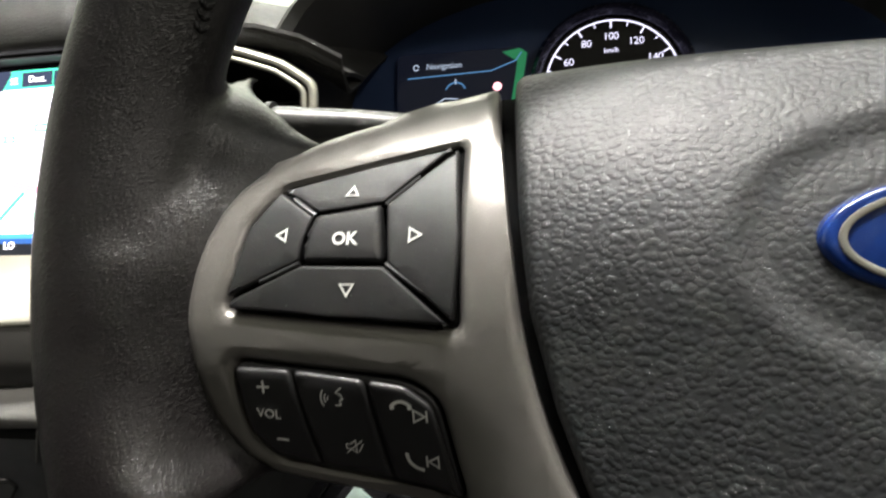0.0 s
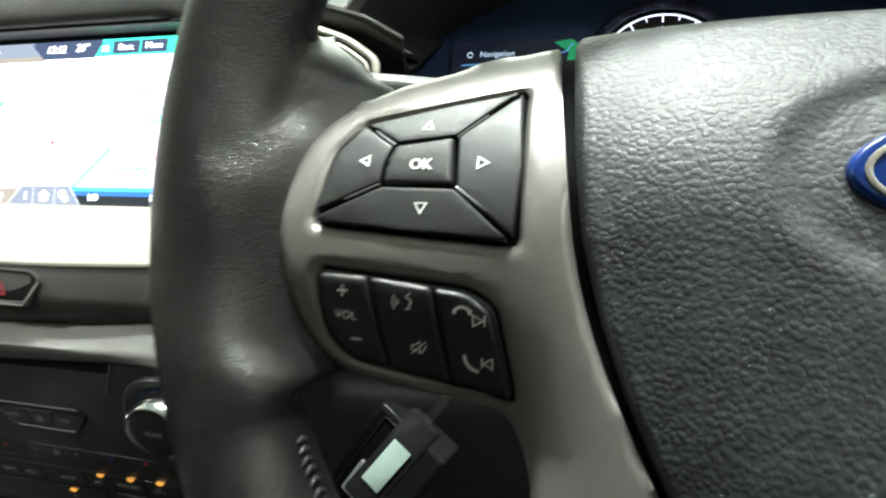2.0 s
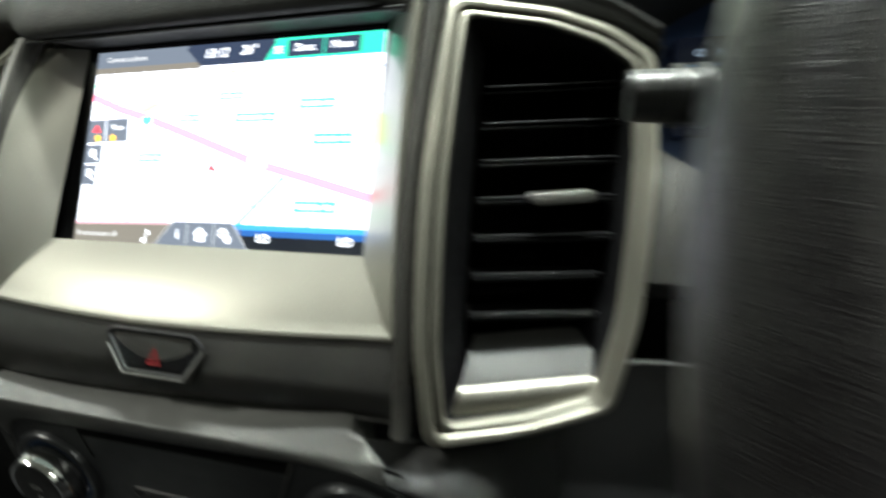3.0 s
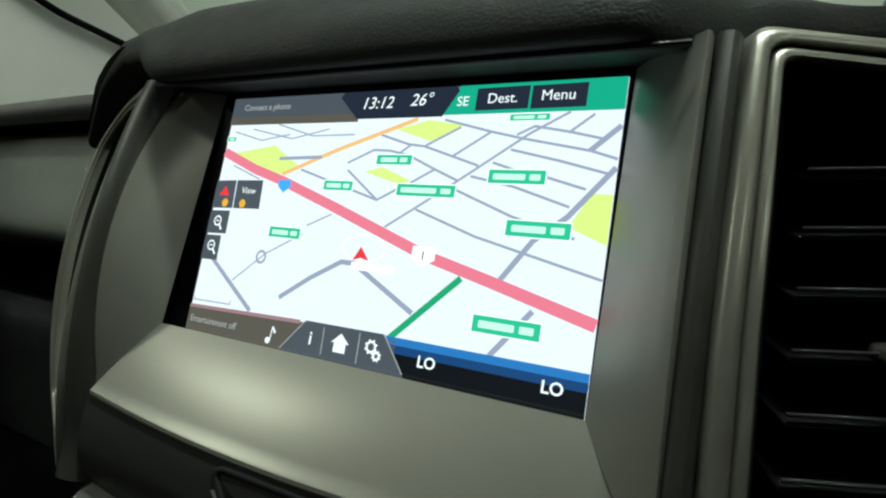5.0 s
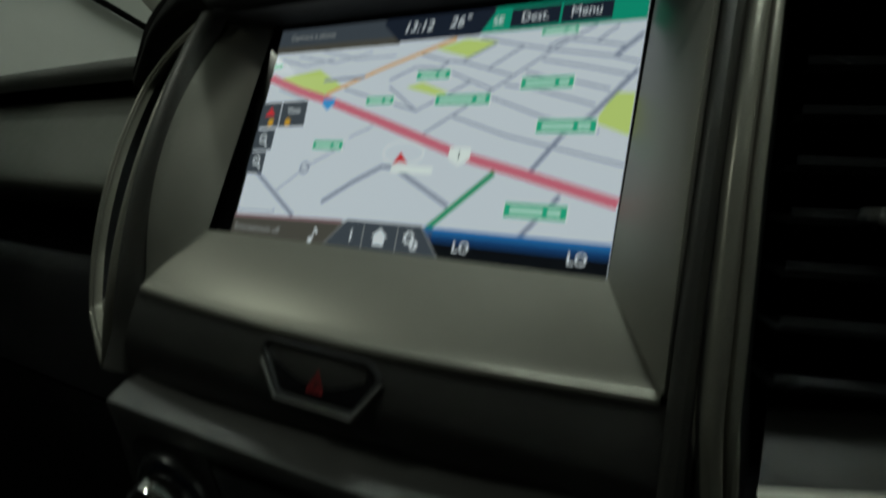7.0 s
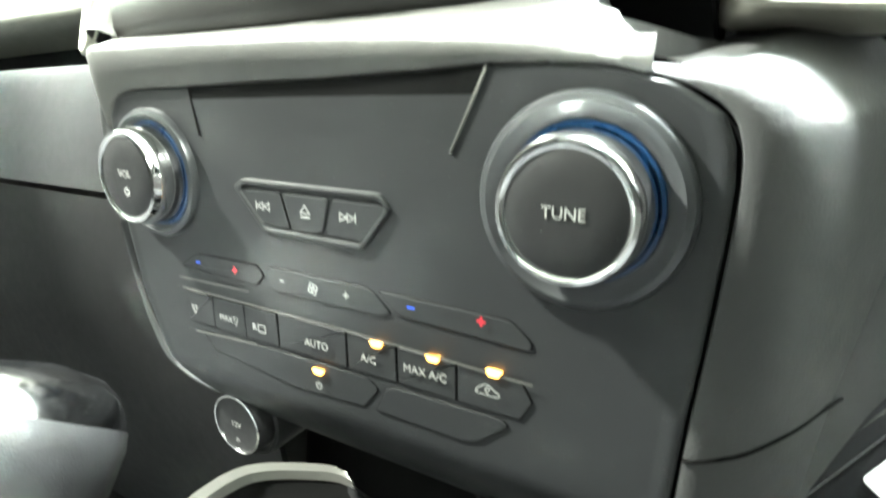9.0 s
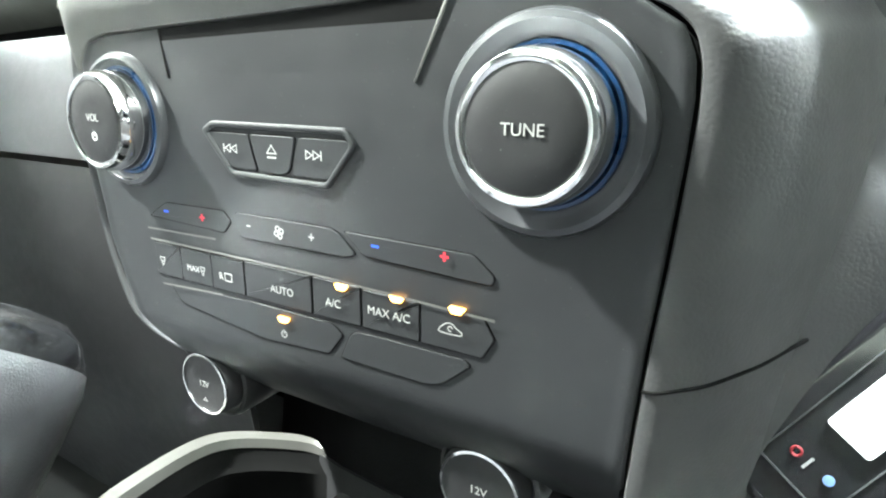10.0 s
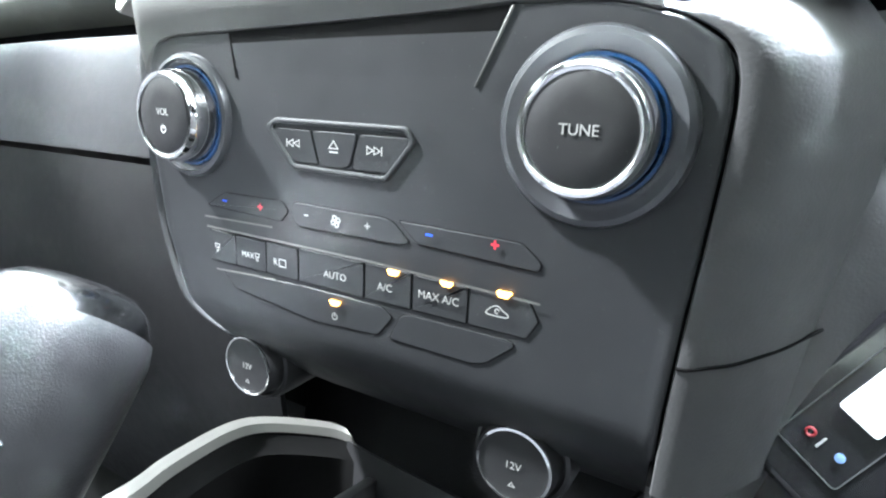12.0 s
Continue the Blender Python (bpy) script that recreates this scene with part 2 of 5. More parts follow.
def plate(outline, front, back, bevel=0.0, holes=(), segments=2):
    """A slab with that (x, z) outline, between y = front and y = back, with a rounded front edge and holes."""
    bm = bmesh.new()
    rings = []
    for loop in (outline, *holes):
        vs = [bm.verts.new((x, front, z)) for x, z in loop]
        rings.append([bm.edges.new((vs[i], vs[(i + 1) % len(vs)])) for i in range(len(vs))])
    if holes:
        bmesh.ops.triangle_fill(bm, edges=bm.edges[:], use_beauty=True, use_dissolve=False)
    else:
        bm.faces.new([v for v in bm.verts])
    face = bm.faces[:]
    rim = [e for e in bm.edges if len(e.link_faces) == 1]
    ext = bmesh.ops.extrude_edge_only(bm, edges=rim)
    moved = [v for v in ext["geom"] if isinstance(v, bmesh.types.BMVert)]
    for v in moved:
        v.co.y = back
    if bevel:
        bmesh.ops.bevel(bm, geom=[e for e in rim if e.is_valid], offset=bevel, segments=segments, affect="EDGES", profile=0.5)
    low = [e for e in bm.edges if len(e.link_faces) == 1]
    if not holes:
        bmesh.ops.holes_fill(bm, edges=low)
    return bm


def loft(rings, closed=True, cap=False):
    """Faces between rows of points."""
    bm = bmesh.new()
    rows = [[bm.verts.new(p) for p in ring] for ring in rings]
    n = len(rows[0])
    for a, b in zip(rows, rows[1:]):
        for i in range(n if closed else n - 1):
            j = (i + 1) % n
            bm.faces.new((a[i], a[j], b[j], b[i]))
    if cap:
        bm.faces.new(rows[0])
        bm.faces.new(rows[-1])
    return bm


def slab(rows, thick, away=(0, 1, 0)):
    """An open sheet of rows of points, thickened towards its hidden side, which lies along away."""
    bm = loft(rows, closed=False)
    bmesh.ops.recalc_face_normals(bm, faces=bm.faces)
    bm.normal_update()
    mean = sum((f.normal * f.calc_area() for f in bm.faces), Vector())
    side = 1 if mean.dot(Vector(away)) > 0 else -1
    front = bm.verts[:]
    edge = [e for e in bm.edges if len(e.link_faces) == 1]
    back = {v: bm.verts.new(v.co + v.normal * side * abs(thick)) for v in front}
    for f in bm.faces[:]:
        bm.faces.new([back[v] for v in reversed(f.verts)])
    for e in edge:
        p, q = e.verts
        bm.faces.new((p, q, back[q], back[p]))
    return bm


def lathe(profile, n=48, centre=(0, 0)):
    """A body turned about the local z axis: profile of (radius, height)."""
    rings = [[(centre[0] + r * math.cos(2 * math.pi * k / n), centre[1] + r * math.sin(2 * math.pi * k / n), h) for k in range(n)] for r, h in profile]
    bm = loft(rings)
    bm.verts.ensure_lookup_table()
    bm.faces.new(bm.verts[:n])
    bm.faces.new(bm.verts[-n:])
    return bm


def tube(points, radii, n=14, flat=1.0, up=(0, 0, 1)):
    """A round bar along points; flat squeezes it along up."""
    rings, pts = [], [Vector(p) for p in points]
    for i, p in enumerate(pts):
        ahead = (pts[min(i + 1, len(pts) - 1)] - pts[max(i - 1, 0)]).normalized()
        side = ahead.cross(Vector(up)).normalized()
        top = side.cross(ahead)
        r = radii[i] if isinstance(radii, (list, tuple)) else radii
        rings.append([p + side * r * math.cos(2 * math.pi * k / n) + top * r * flat * math.sin(2 * math.pi * k / n) for k in range(n)])
    return loft(rings, cap=True)


def lettering(words, size, thick=0.00006, spread=1.0, bold=0.0):
    """Words in the built-in font as a bmesh, centred, in the x-z plane facing -y."""
    curve = bpy.data.curves.new("words", "FONT")
    curve.body, curve.size, curve.align_x, curve.align_y = words, size, "CENTER", "CENTER"
    curve.extrude, curve.space_character, curve.offset, curve.resolution_u = thick, spread, bold, 3
    ob = bpy.data.objects.new("words", curve)
    scene.collection.objects.link(ob)
    bpy.context.view_layer.update()
    me = bpy.data.meshes.new_from_object(ob)
    bm = bmesh.new()
    bm.from_mesh(me)
    bpy.data.objects.remove(ob)
    bpy.data.meshes.remove(me)
    bpy.data.curves.remove(curve)
    bm.transform(Matrix.Rotation(radians(90), 4, "X"))
    return bm


def moved(bm, x=0.0, y=0.0, z=0.0, turn=0.0):
    bm.transform(Matrix.Translation((x, y, z)) @ Matrix.Rotation(radians(turn), 4, "Y"))
    return bm


def stroke(points, width, front, thick=0.0001):
    """A flat line of that width through (x, z) points, at y = front, with mitred corners; it closes if its ends meet."""
    pts = [Vector(p) for p in points]
    ring = len(pts) > 3 and (pts[0] - pts[-1]).length < 1e-7
    if ring:
        pts.pop()
    n, left, right = len(pts), [], []
    for i, p in enumerate(pts):
        before = (p - pts[i - 1]) if ring or i else (pts[1] - p)
        after = (pts[(i + 1) % n] - p) if ring or i < n - 1 else before
        before, after = before.normalized(), after.normalized()
        s = Vector((-before.y - after.y, before.x + after.x))
        s = s.normalized() if s.length > 1e-6 else Vector((-before.y, before.x))
        s *= width / 2 / max(0.4, s.dot(Vector((-before.y, before.x))))
        left.append(p + s)
        right.append(p - s)
    bm = bmesh.new()
    a = [bm.verts.new((p.x, front, p.y)) for p in left]
    b = [bm.verts.new((p.x, front, p.y)) for p in right]
    for i in range(n if ring else n - 1):
        j = (i + 1) % n
        bm.faces.new((a[i], a[j], b[j], b[i]))
    return bm


def flat(points, front):
    bm = bmesh.new()
    bm.faces.new([bm.verts.new((x, front, z)) for x, z in points])
    return bm


def mm(points):
    return [tuple(v / 1000 for v in p) for p in points]


def arc(cx, cz, r, a0, a1, n=16):
    return [(cx + r * math.cos(radians(a0 + (a1 - a0) * k / n)), cz + r * math.sin(radians(a0 + (a1 - a0) * k / n))) for k in range(n + 1)]


def fine(bm, step=0.006):
    """Cut long edges, so that a plate can bend."""
    bmesh.ops.triangulate(bm, faces=[f for f in bm.faces if len(f.verts) > 4])
    for _ in range(4):
        long = [e for e in bm.edges if e.calc_length() > step]
        if not long:
            break
        bmesh.ops.subdivide_edges(bm, edges=long, cuts=1)
    return bm


# ---- hall and cabin shell ----
WORLD = Matrix.Identity(4)


def structure(name, bm, material, label, category, smooth=False, frame_of=WORLD):
    return single(name, bm, material, label, category, (0, 0, 0), kind="structure", frame_of=frame_of, smooth=smooth)


structure("ground", box(-9, 9, -9, 9, -0.62, -0.52), HALL_FLOOR, "grey concrete workshop floor under the car", "floor")
# east, west and south walls are unseen, added to hold back ambient light
structure("added_wall_east", box(2.2, 2.3, -6, 6, -0.52, 4.0), HALL_WALL, "plain added wall beside the car, limits side light", "wall")
structure("added_wall_west", box(-3.1, -3.0, -6, 6, -0.52, 4.0), HALL_WALL, "plain added wall on the passenger side, limits side light", "wall")
structure("hall_wall_north", box(-6, 2.2, 4.0, 4.1, -0.52, 4.0), HALL_WALL, "plain pale workshop wall ahead of the car", "wall")
structure("added_wall_south", box(-6, 2.2, -5.1, -5, -0.52, 4.0), HALL_WALL, "plain added wall behind the car, limits rear light", "wall")
# unseen dark cabin walls: height and tone set how much light comes from behind
for side_name, sx in (("cabin_wall_left", -1), ("cabin_wall_right", 1)):
    structure(side_name, box(min(sx * 0.72, sx * 0.76), max(sx * 0.72, sx * 0.76), -1.7, -0.95, 0.60, 1.12, 0.006), DARK_CLOTH, "plain unseen side wall that limits light from behind", "wall")
    structure(side_name.replace("wall", "rail"), box(min(sx * 0.68, sx * 0.74), max(sx * 0.68, sx * 0.74), -1.7, -0.30, 1.31, 1.36, 0.006), HEADLINER, "pale roof rail over the door window", "rail")
structure("cabin_floor", box(-0.76, 0.76, -1.7, 0.6, -0.05, 0.0), CARPET, "black carpeted cabin floor", "floor")
structure("roof", box(-0.70, 0.70, -1.7, -0.32, 1.35, 1.39, 0.01), HEADLINER, "pale cloth headlining under the roof", "ceiling")
# unseen, dark and low for the same control of light from behind
structure("cabin_wall_rear", box(-0.76, 0.76, -1.74, -1.7, -0.05, 1.12), DARK_CLOTH, "plain unseen rear cabin wall that limits light from behind", "wall")
structure("firewall", box(-0.76, 0.76, 0.56, 0.62, -0.05, 0.74), RUBBER_AND_SHADE, "dark wall behind the dashboard", "wall")
sail = bmesh.new()
for px in (-0.79, -0.746):
    sail.faces.new([sail.verts.new((px, y, z)) for y, z in ((-0.05, 0.66), (0.60, 0.66), (0.60, 0.748), (0.442, 0.768), (0.348, 0.798), (0.282, 0.826), (0.20, 0.885), (0.02, 1.055), (-0.05, 1.12))])
bmesh.ops.bridge_loops(sail, edges=sail.edges[:])
structure("sail_panel_left", sail, PALE, "pale grey corner panel at the foot of the windscreen pillar", "panel")
# added, out of view: keeps the side lamp off the glovebox lid
structure("light_block_left", box(-0.785, -0.745, -1.7, -0.06, 0.802, 0.93, 0.012), PALE, "unseen pale block that shades the glovebox lid", "door")
structure("door_upper_left", box(-0.78, -0.74, -1.7, -0.052, 0.66, 0.80, 0.008), PALE, "pale grey upper door trim below the side window", "door")
for door_name, sx in (("door_left", -1), ("door_right", 1)):
    structure(door_name, box(sx * 0.74, sx * 0.78, -1.7, 0.6, -0.05, 0.655 if sx < 0 else 0.80, 0.008), PAD, "dark front door trim below the side window", "door")


def pillar(name, points, radius):
    structure(name, tube(smooth_line(points, 6), radius, 12), HEADLINER, "pale trimmed windscreen pillar", "pillar", smooth=True)


pillar("pillar_left", [(-0.80, 0.62, 0.74), (-0.76, 0.30, 0.99), (-0.71, -0.02, 1.21), (-0.68, -0.33, 1.36)], 0.045)
pillar("pillar_right", [(0.80, 0.62, 0.74), (0.76, 0.30, 0.99), (0.71, -0.02, 1.21), (0.68, -0.33, 1.36)], 0.045)
structure("windscreen_seal", tube(smooth_line([(-0.735, 0.58, 0.748), (-0.738, 0.442, 0.772), (-0.738, 0.348, 0.802), (-0.738, 0.282, 0.830), (-0.738, 0.20, 0.889), (-0.72, 0.02, 1.058), (-0.66, -0.27, 1.31)], 6), 0.0055, 8),
          RUBBER_AND_SHADE, "black rubber seal along the windscreen pillar", "seal", smooth=True)
glass_rows = [[(x * w, y, z) for x in np.linspace(-1, 1, 9)] for w, y, z in ((0.75, 0.62, 0.75), (0.72, 0.30, 0.99), (0.67, -0.02, 1.21), (0.65, -0.32, 1.31))]
windscreen = structure("windscreen", slab(glass_rows, 0.004), GLASS, "clear curved windscreen over the dashboard", "window", smooth=True)
windscreen.visible_shadow = False

# ---- dashboard ----
dashboard = thing("dashboard", "dark soft-grained dashboard with a grey trim band", "dashboard", (0, 0.3, -0.3))


def sweep_x(profile, x0, x1, n=10, bow=0.0, thick=0.004):
    """A (y, z) profile carried across from x0 to x1; bow bends the ends away."""
    rows = []
    for x in np.linspace(x0, x1, n):
        rows.append([(x, y + bow * (x / 0.7) ** 2, z) for y, z in profile])
    return slab(rows, thick)


top_profile = smooth_line([(0.088, 0.089), (0.080, 0.098), (0.086, 0.110), (0.12, 0.131), (0.25, 0.203), (0.42, 0.290), (0.52, 0.338)], 4)
part("top_pad", sweep_x(top_profile, -0.745, 0.150, 16, 0.02), LIT_PAD, dashboard)
part("top_pad", sweep_x(top_profile, 0.60, 0.745, 6, 0.02), PAD, dashboard)
part("top_pad", sweep_x(smooth_line([(0.30, 0.205), (0.42, 0.255), (0.52, 0.29)], 4), 0.150, 0.60, 6, 0.02), PAD, dashboard)
band_profile = smooth_line([(0.112, 0.088), (0.100, 0.075), (0.090, 0.035), (0.080, -0.008), (0.090, -0.020), (0.12, -0.024)], 4)
part("trim_band", sweep_x(band_profile, -0.74, -0.12, 12, 0.02), BAND, dashboard, "olive-grey trim band on the passenger side")
# near-black linings paint the shade in the groove and the shelf
part("groove_top", sweep_x([(0.125, 0.114), (0.128, 0.070)], -0.74, -0.12, 8, 0.02), RUBBER_AND_SHADE, dashboard)
part("shelf_recess", sweep_x([(0.12, -0.020), (0.145, -0.040), (0.125, -0.070)], -0.74, -0.12, 8, 0.02), RUBBER_AND_SHADE, dashboard)
glove_profile = smooth_line([(0.125, -0.066), (0.090, -0.070), (0.074, -0.076), (0.072, -0.10), (0.085, -0.168)], 4)
part("glovebox_door", sweep_x(glove_profile, -0.74, -0.125, 12, 0.02), GRAINED_SHADED, dashboard, "closed black glovebox lid")
lower_profile = smooth_line([(0.089, -0.172), (0.100, -0.20), (0.135, -0.27), (0.21, -0.36), (0.30, -0.44)], 4)
part("lower_panel", sweep_x(lower_profile, -0.74, -0.10, 12, 0.02), GRAINED_SHADED, dashboard)
part("latch_slot", box(-0.19, -0.155, 0.094, 0.10, -0.204, -0.201, 0.0008), RUBBER_AND_SHADE, dashboard)
# driver's side: the face behind the wheel and the bolster below the column
face_rows = []
for x in np.linspace(0.196, 0.266, 18):
    top = float(np.interp(x, [0.196, 0.2096, 0.2325, 0.2394, 0.2481, 0.2563, 0.266], [0.031, 0.0226, 0.0081, -0.0094, -0.0262, -0.0315, -0.040]))
    face_rows.append([(x, y, z) for y, z in ((0.16, top + 0.010), (0.115, top + 0.004), (0.098, top), (0.0925, top * 0.7 - 0.0144), (0.089, -0.048 + (top + 0.048) * 0.2), (0.0895, -0.049), (0.10, -0.053), (0.14, -0.055))])
part("driver_face", slab(face_rows, 0.002), GREY_TRIM, dashboard, "light grey panel beside the column")
part("column_panel", sweep_x(smooth_line([(0.19, 0.024), (0.155, 0.018), (0.140, 0.0), (0.132, -0.06), (0.125, -0.14), (0.15, -0.22)], 4), 0.240, 0.74, 12, 0.02), GRAINED, dashboard, "black panel below the instruments")


# the climate panel's outline: height and half-widths in its own plane, in millimetres
LEFT_EDGE = [(47.4, 66), (45.7, 44.6), (43.8, 1.4), (41.8, -56.7), (40.5, -95), (37.4, -108), (30, -113.5), (10, -115), (-8.6, -115.6), (-46.8, -110), (-79.4, -97), (-98.5, -80), (-112, -62), (-124, -45)]
RIGHT_EDGE = [(47.4, 86), (46.2, 101), (42.2, 116.6), (35.7, 126.6), (29, 129.6), (20, 130.4), (7, 130), (-20.6, 128), (-43.5, 126), (-70.4, 124.4), (-98, 123.4), (-124, 122.6)]


def edge_at(table, v):
    return float(np.interp(-v, [-p[0] for p in table], [p[1] for p in table]))


def bolster(s, k, lift=0.0):
    """A place on the knee panel: s runs from the climate panel to the door, k down."""
    z = -0.114 - 0.156 * k
    v = (z + 0.1802) / 0.8575 * 1000
    x = edge_at(RIGHT_EDGE, v) / 1000 + 0.0010 if v < 43 else float(np.interp(v, [43, 47, 52, 60, 77], [0.1150, 0.1080, 0.1010, 0.097, 0.093]))
    reach = min(1, s / 0.1)
    x = x * (1 - reach) + max(x, 0.1255) * reach
    far = -0.012 + 0.072 * k
    near = 0.0150 - 0.5998 * (z + 0.1802)
    w = max(min(1, s / 0.14), min(0.6, max(0, (v - 46) / 30)))
    w = w * w * (3 - 2 * w)
    roll = 0.0015 * max(0, 1 - s / 0.008) ** 2
    return (x + 0.32 * s ** 1.3, near * (1 - w) + far * w + roll - lift + 0.19 * s ** 0.75 * min(1, 0.35 + s * 6) - 0.05 * s * s, z - 0.05 * s * k)


part("knee_bolster", slab([[bolster(s, k) for k in np.r_[np.linspace(0.075 - 0.225 * min(1, max(0, (s - 0.06) / 0.25)), 0.34, 26), np.linspace(0.37, 1.3, 16)]] for s in (0, 0.004, 0.008, 0.013, 0.02, 0.03, *np.linspace(0.045, 1, 24))], 0.004), GREY, dashboard, "grey grained knee panel beside the console")
seam = [(0.1262, 0.0420, -0.2268), (0.1294, 0.0420, -0.2265), (0.1351, 0.0429, -0.2241), (0.1404, 0.0462, -0.2212), (0.1464, 0.0521, -0.2164), (0.1526, 0.0610, -0.2105), (0.1576, 0.0692, -0.2046), (0.1630, 0.0752, -0.1986)]
part("seam", tube(smooth_line(seam, 4), 0.0006, 6), RUBBER_AND_SHADE, dashboard)

# ---- centre stack round the touchscreen ----
stack = thing("centre_stack", "satin silver centre stack surround with a black hood", "dashboard centre", (0, 0.05, -0.13))
IN_L, IN_R, IN_B, IN_T = -0.0950, 0.0890, -0.0510, 0.0565
OUT_L, OUT_R, OUT_B, OUT_T = -0.1125, 0.1100, -0.0815, 0.0535


def bow(z, middle=-0.014, half=0.0675, most=0.0105):
    """How far the stack's sides swell towards the driver at height z."""
    return most * max(0.0, 1 - ((z - middle) / half) ** 2)


def bent(a, b, n=8, lift=0.0010):
    """Points from a to b with a soft outward bow, and a rolled outer edge."""
    a, b = Vector(a), Vector(b)
    return [tuple(a.lerp(b, k / n) + Vector((0, -lift * math.sin(math.pi * k / n), 0))) for k in range(n + 1)]




def ledge_front(x):
    """How far the ledge and the face below it stand out: most left of the middle, least at the driver's end."""
    return -0.0168 - 0.0072 * max(0.0, 1 - ((x + 0.022) / 0.110) ** 2) + 0.022 * max(0.0, x - 0.05) * (x > 0)


ledge_rows = []
for x in np.linspace(0, 1, 25):
    xi, xo = IN_L + (IN_R - IN_L) * x, OUT_L + (OUT_R - OUT_L) * x
    sag = 0.0040 * math.sin(math.pi * x)
    ye = ledge_front(xo)
    ledge_rows.append(bent((xi, -0.0068, IN_B), (xo, ye, OUT_B - sag)) + [(xo, ye - 0.0009, OUT_B - 0.0012 - sag), (xo, ye - 0.0008, OUT_B - 0.0026 - sag), (xo, ye + 0.0004, OUT_B - 0.0038 - sag)])
part("lower_bezel", slab(ledge_rows, 0.001), SILVER, stack, "satin silver sloping ledge under the screen")
for bezel_name, xi, xo in (("side_bezel", IN_L, OUT_L), ("side_bezel", IN_R, OUT_R)):
    rows = []
    sgn = 1 if xo > 0 else -1

    def ridge(z):
        """How far the outer ridge of this side stands out at height z."""
        k = min(1, max(0, (z - OUT_B) / (OUT_T - OUT_B)))
        if sgn > 0:
            return -0.0172 - bow(z, 0.0, 0.085, 0.009)
        return -0.0168 + 0.0080 * k - bow(z, -0.012, 0.067, 0.0140)

    for k in np.linspace(0, 1, 19):
        zi, zo = IN_B + (IN_T - IN_B) * k, OUT_B + (OUT_T - OUT_B) * k
        r = ridge(zo)
        rows.append(bent((xi, -0.0068 * (1 - k), zi - 0.0006), (xo, r, zo)) + [(xo + sgn * 0.0009, r - 0.0006, zo), (xo + sgn * 0.0018, r + 0.0006, zo), (xo + sgn * 0.0020, r + 0.0042, zo)])
    part(bezel_name, slab(rows, 0.001), SILVER, stack)
    # the strip between the bezel and the vent
    if sgn > 0:
        strip = [[(xo + d, y - bow(z, -0.025, 0.09, 0.0100), z) for d, y in ((0.0021, -0.0135), (0.0030, -0.0150), (0.0045, -0.0158), (0.0065, -0.0156), (0.0080, -0.0140), (0.0086, -0.0110))] for z in np.linspace(-0.122, 0.056, 24)]
    else:
        strip = [[(xo - d, y - 0.0165 - bow(z, -0.022, 0.085, 0.0110), z) for d, y in ((0.0021, 0.0060), (0.0034, 0.0028), (0.0062, 0.0004), (0.0100, -0.0010), (0.0140, -0.0008), (0.0175, 0.0012), (0.0195, 0.0050))] for z in np.linspace(-0.122, 0.056, 24)]
    part("side_strip", slab(strip, 0.0008), DARK_SILVER, stack)
    part("side_gap", slab([[(xo + sgn * (0.0095 if sgn > 0 else 0.0208), y - bow(z, -0.025, 0.09), z) for y in (-0.0085, 0.02)] for z in np.linspace(-0.122, 0.056, 24)], 0.0008, (sgn, 0, 0)), RUBBER_AND_SHADE, stack)
inner_frame = plate([(IN_L - 0.004, IN_B - 0.004), (IN_R + 0.004, IN_B - 0.004), (IN_R + 0.004, IN_T + 0.004), (IN_L - 0.004, IN_T + 0.004)], 0.0012, 0.010)
part("screen_recess", inner_frame, GLOSS, stack)
# face with the warning-light switch
face_rows = []
for x in np.linspace(OUT_L - 0.003, OUT_R + 0.0028, 33):
    s = (x - OUT_L) / (OUT_R - OUT_L)
    low = -0.1180 - 0.0012 * math.sin(5.2 * s) - 0.003 * (1 - s)
    sag, f = 0.0040 * math.sin(math.pi * min(1, max(0, s))), ledge_front(x)
    face_rows.append([(x, y, z) for y, z in ((f + 0.0006, OUT_B - 0.0036 - sag), (f + 0.0002, -0.094), (f + 0.0004, -0.104), (f + 0.0020, -0.111), (max(f + 0.0060, -0.0160), low + 0.0025), (max(f + 0.0085, -0.0125), low), (-0.0080, low - 0.001))])
part("switch_face", slab(face_rows, 0.001), FACE, stack)
lip_rows = []
for x in np.r_[np.linspace(-0.1250, -0.113, 8), np.linspace(-0.110, 0.088, 31), np.linspace(0.0885, 0.1100, 30)]:
    s = min(1, (x + 0.1250) / 0.2335)
    up = -0.1170 - 0.0012 * math.sin(5.2 * s) - 0.003 * (1 - s)
    up -= 0.20 * max(0.0, x - 0.087)
    low = -0.1338
    front = float(np.interp(x, [-0.125, -0.05, 0.0, 0.05, 0.10], [-0.0195, -0.0195, -0.0185, -0.0160, -0.0125]))
    top_v = float(np.interp(x * 1000, [-116, -113.5, -108, -95, -56.7, 1.4, 44.6, 67, 86, 101, 110], [26, 31, 37.8, 41.2, 42.4, 44.4, 46.3, 48, 48, 46.9, 44.5])) / 1000
    foot = (0.0122 - 0.5145 * top_v, -0.1802 + 0.8575 * top_v)
    wrap = max(0, (-0.113 - x) / 0.012) ** 2
    row = []
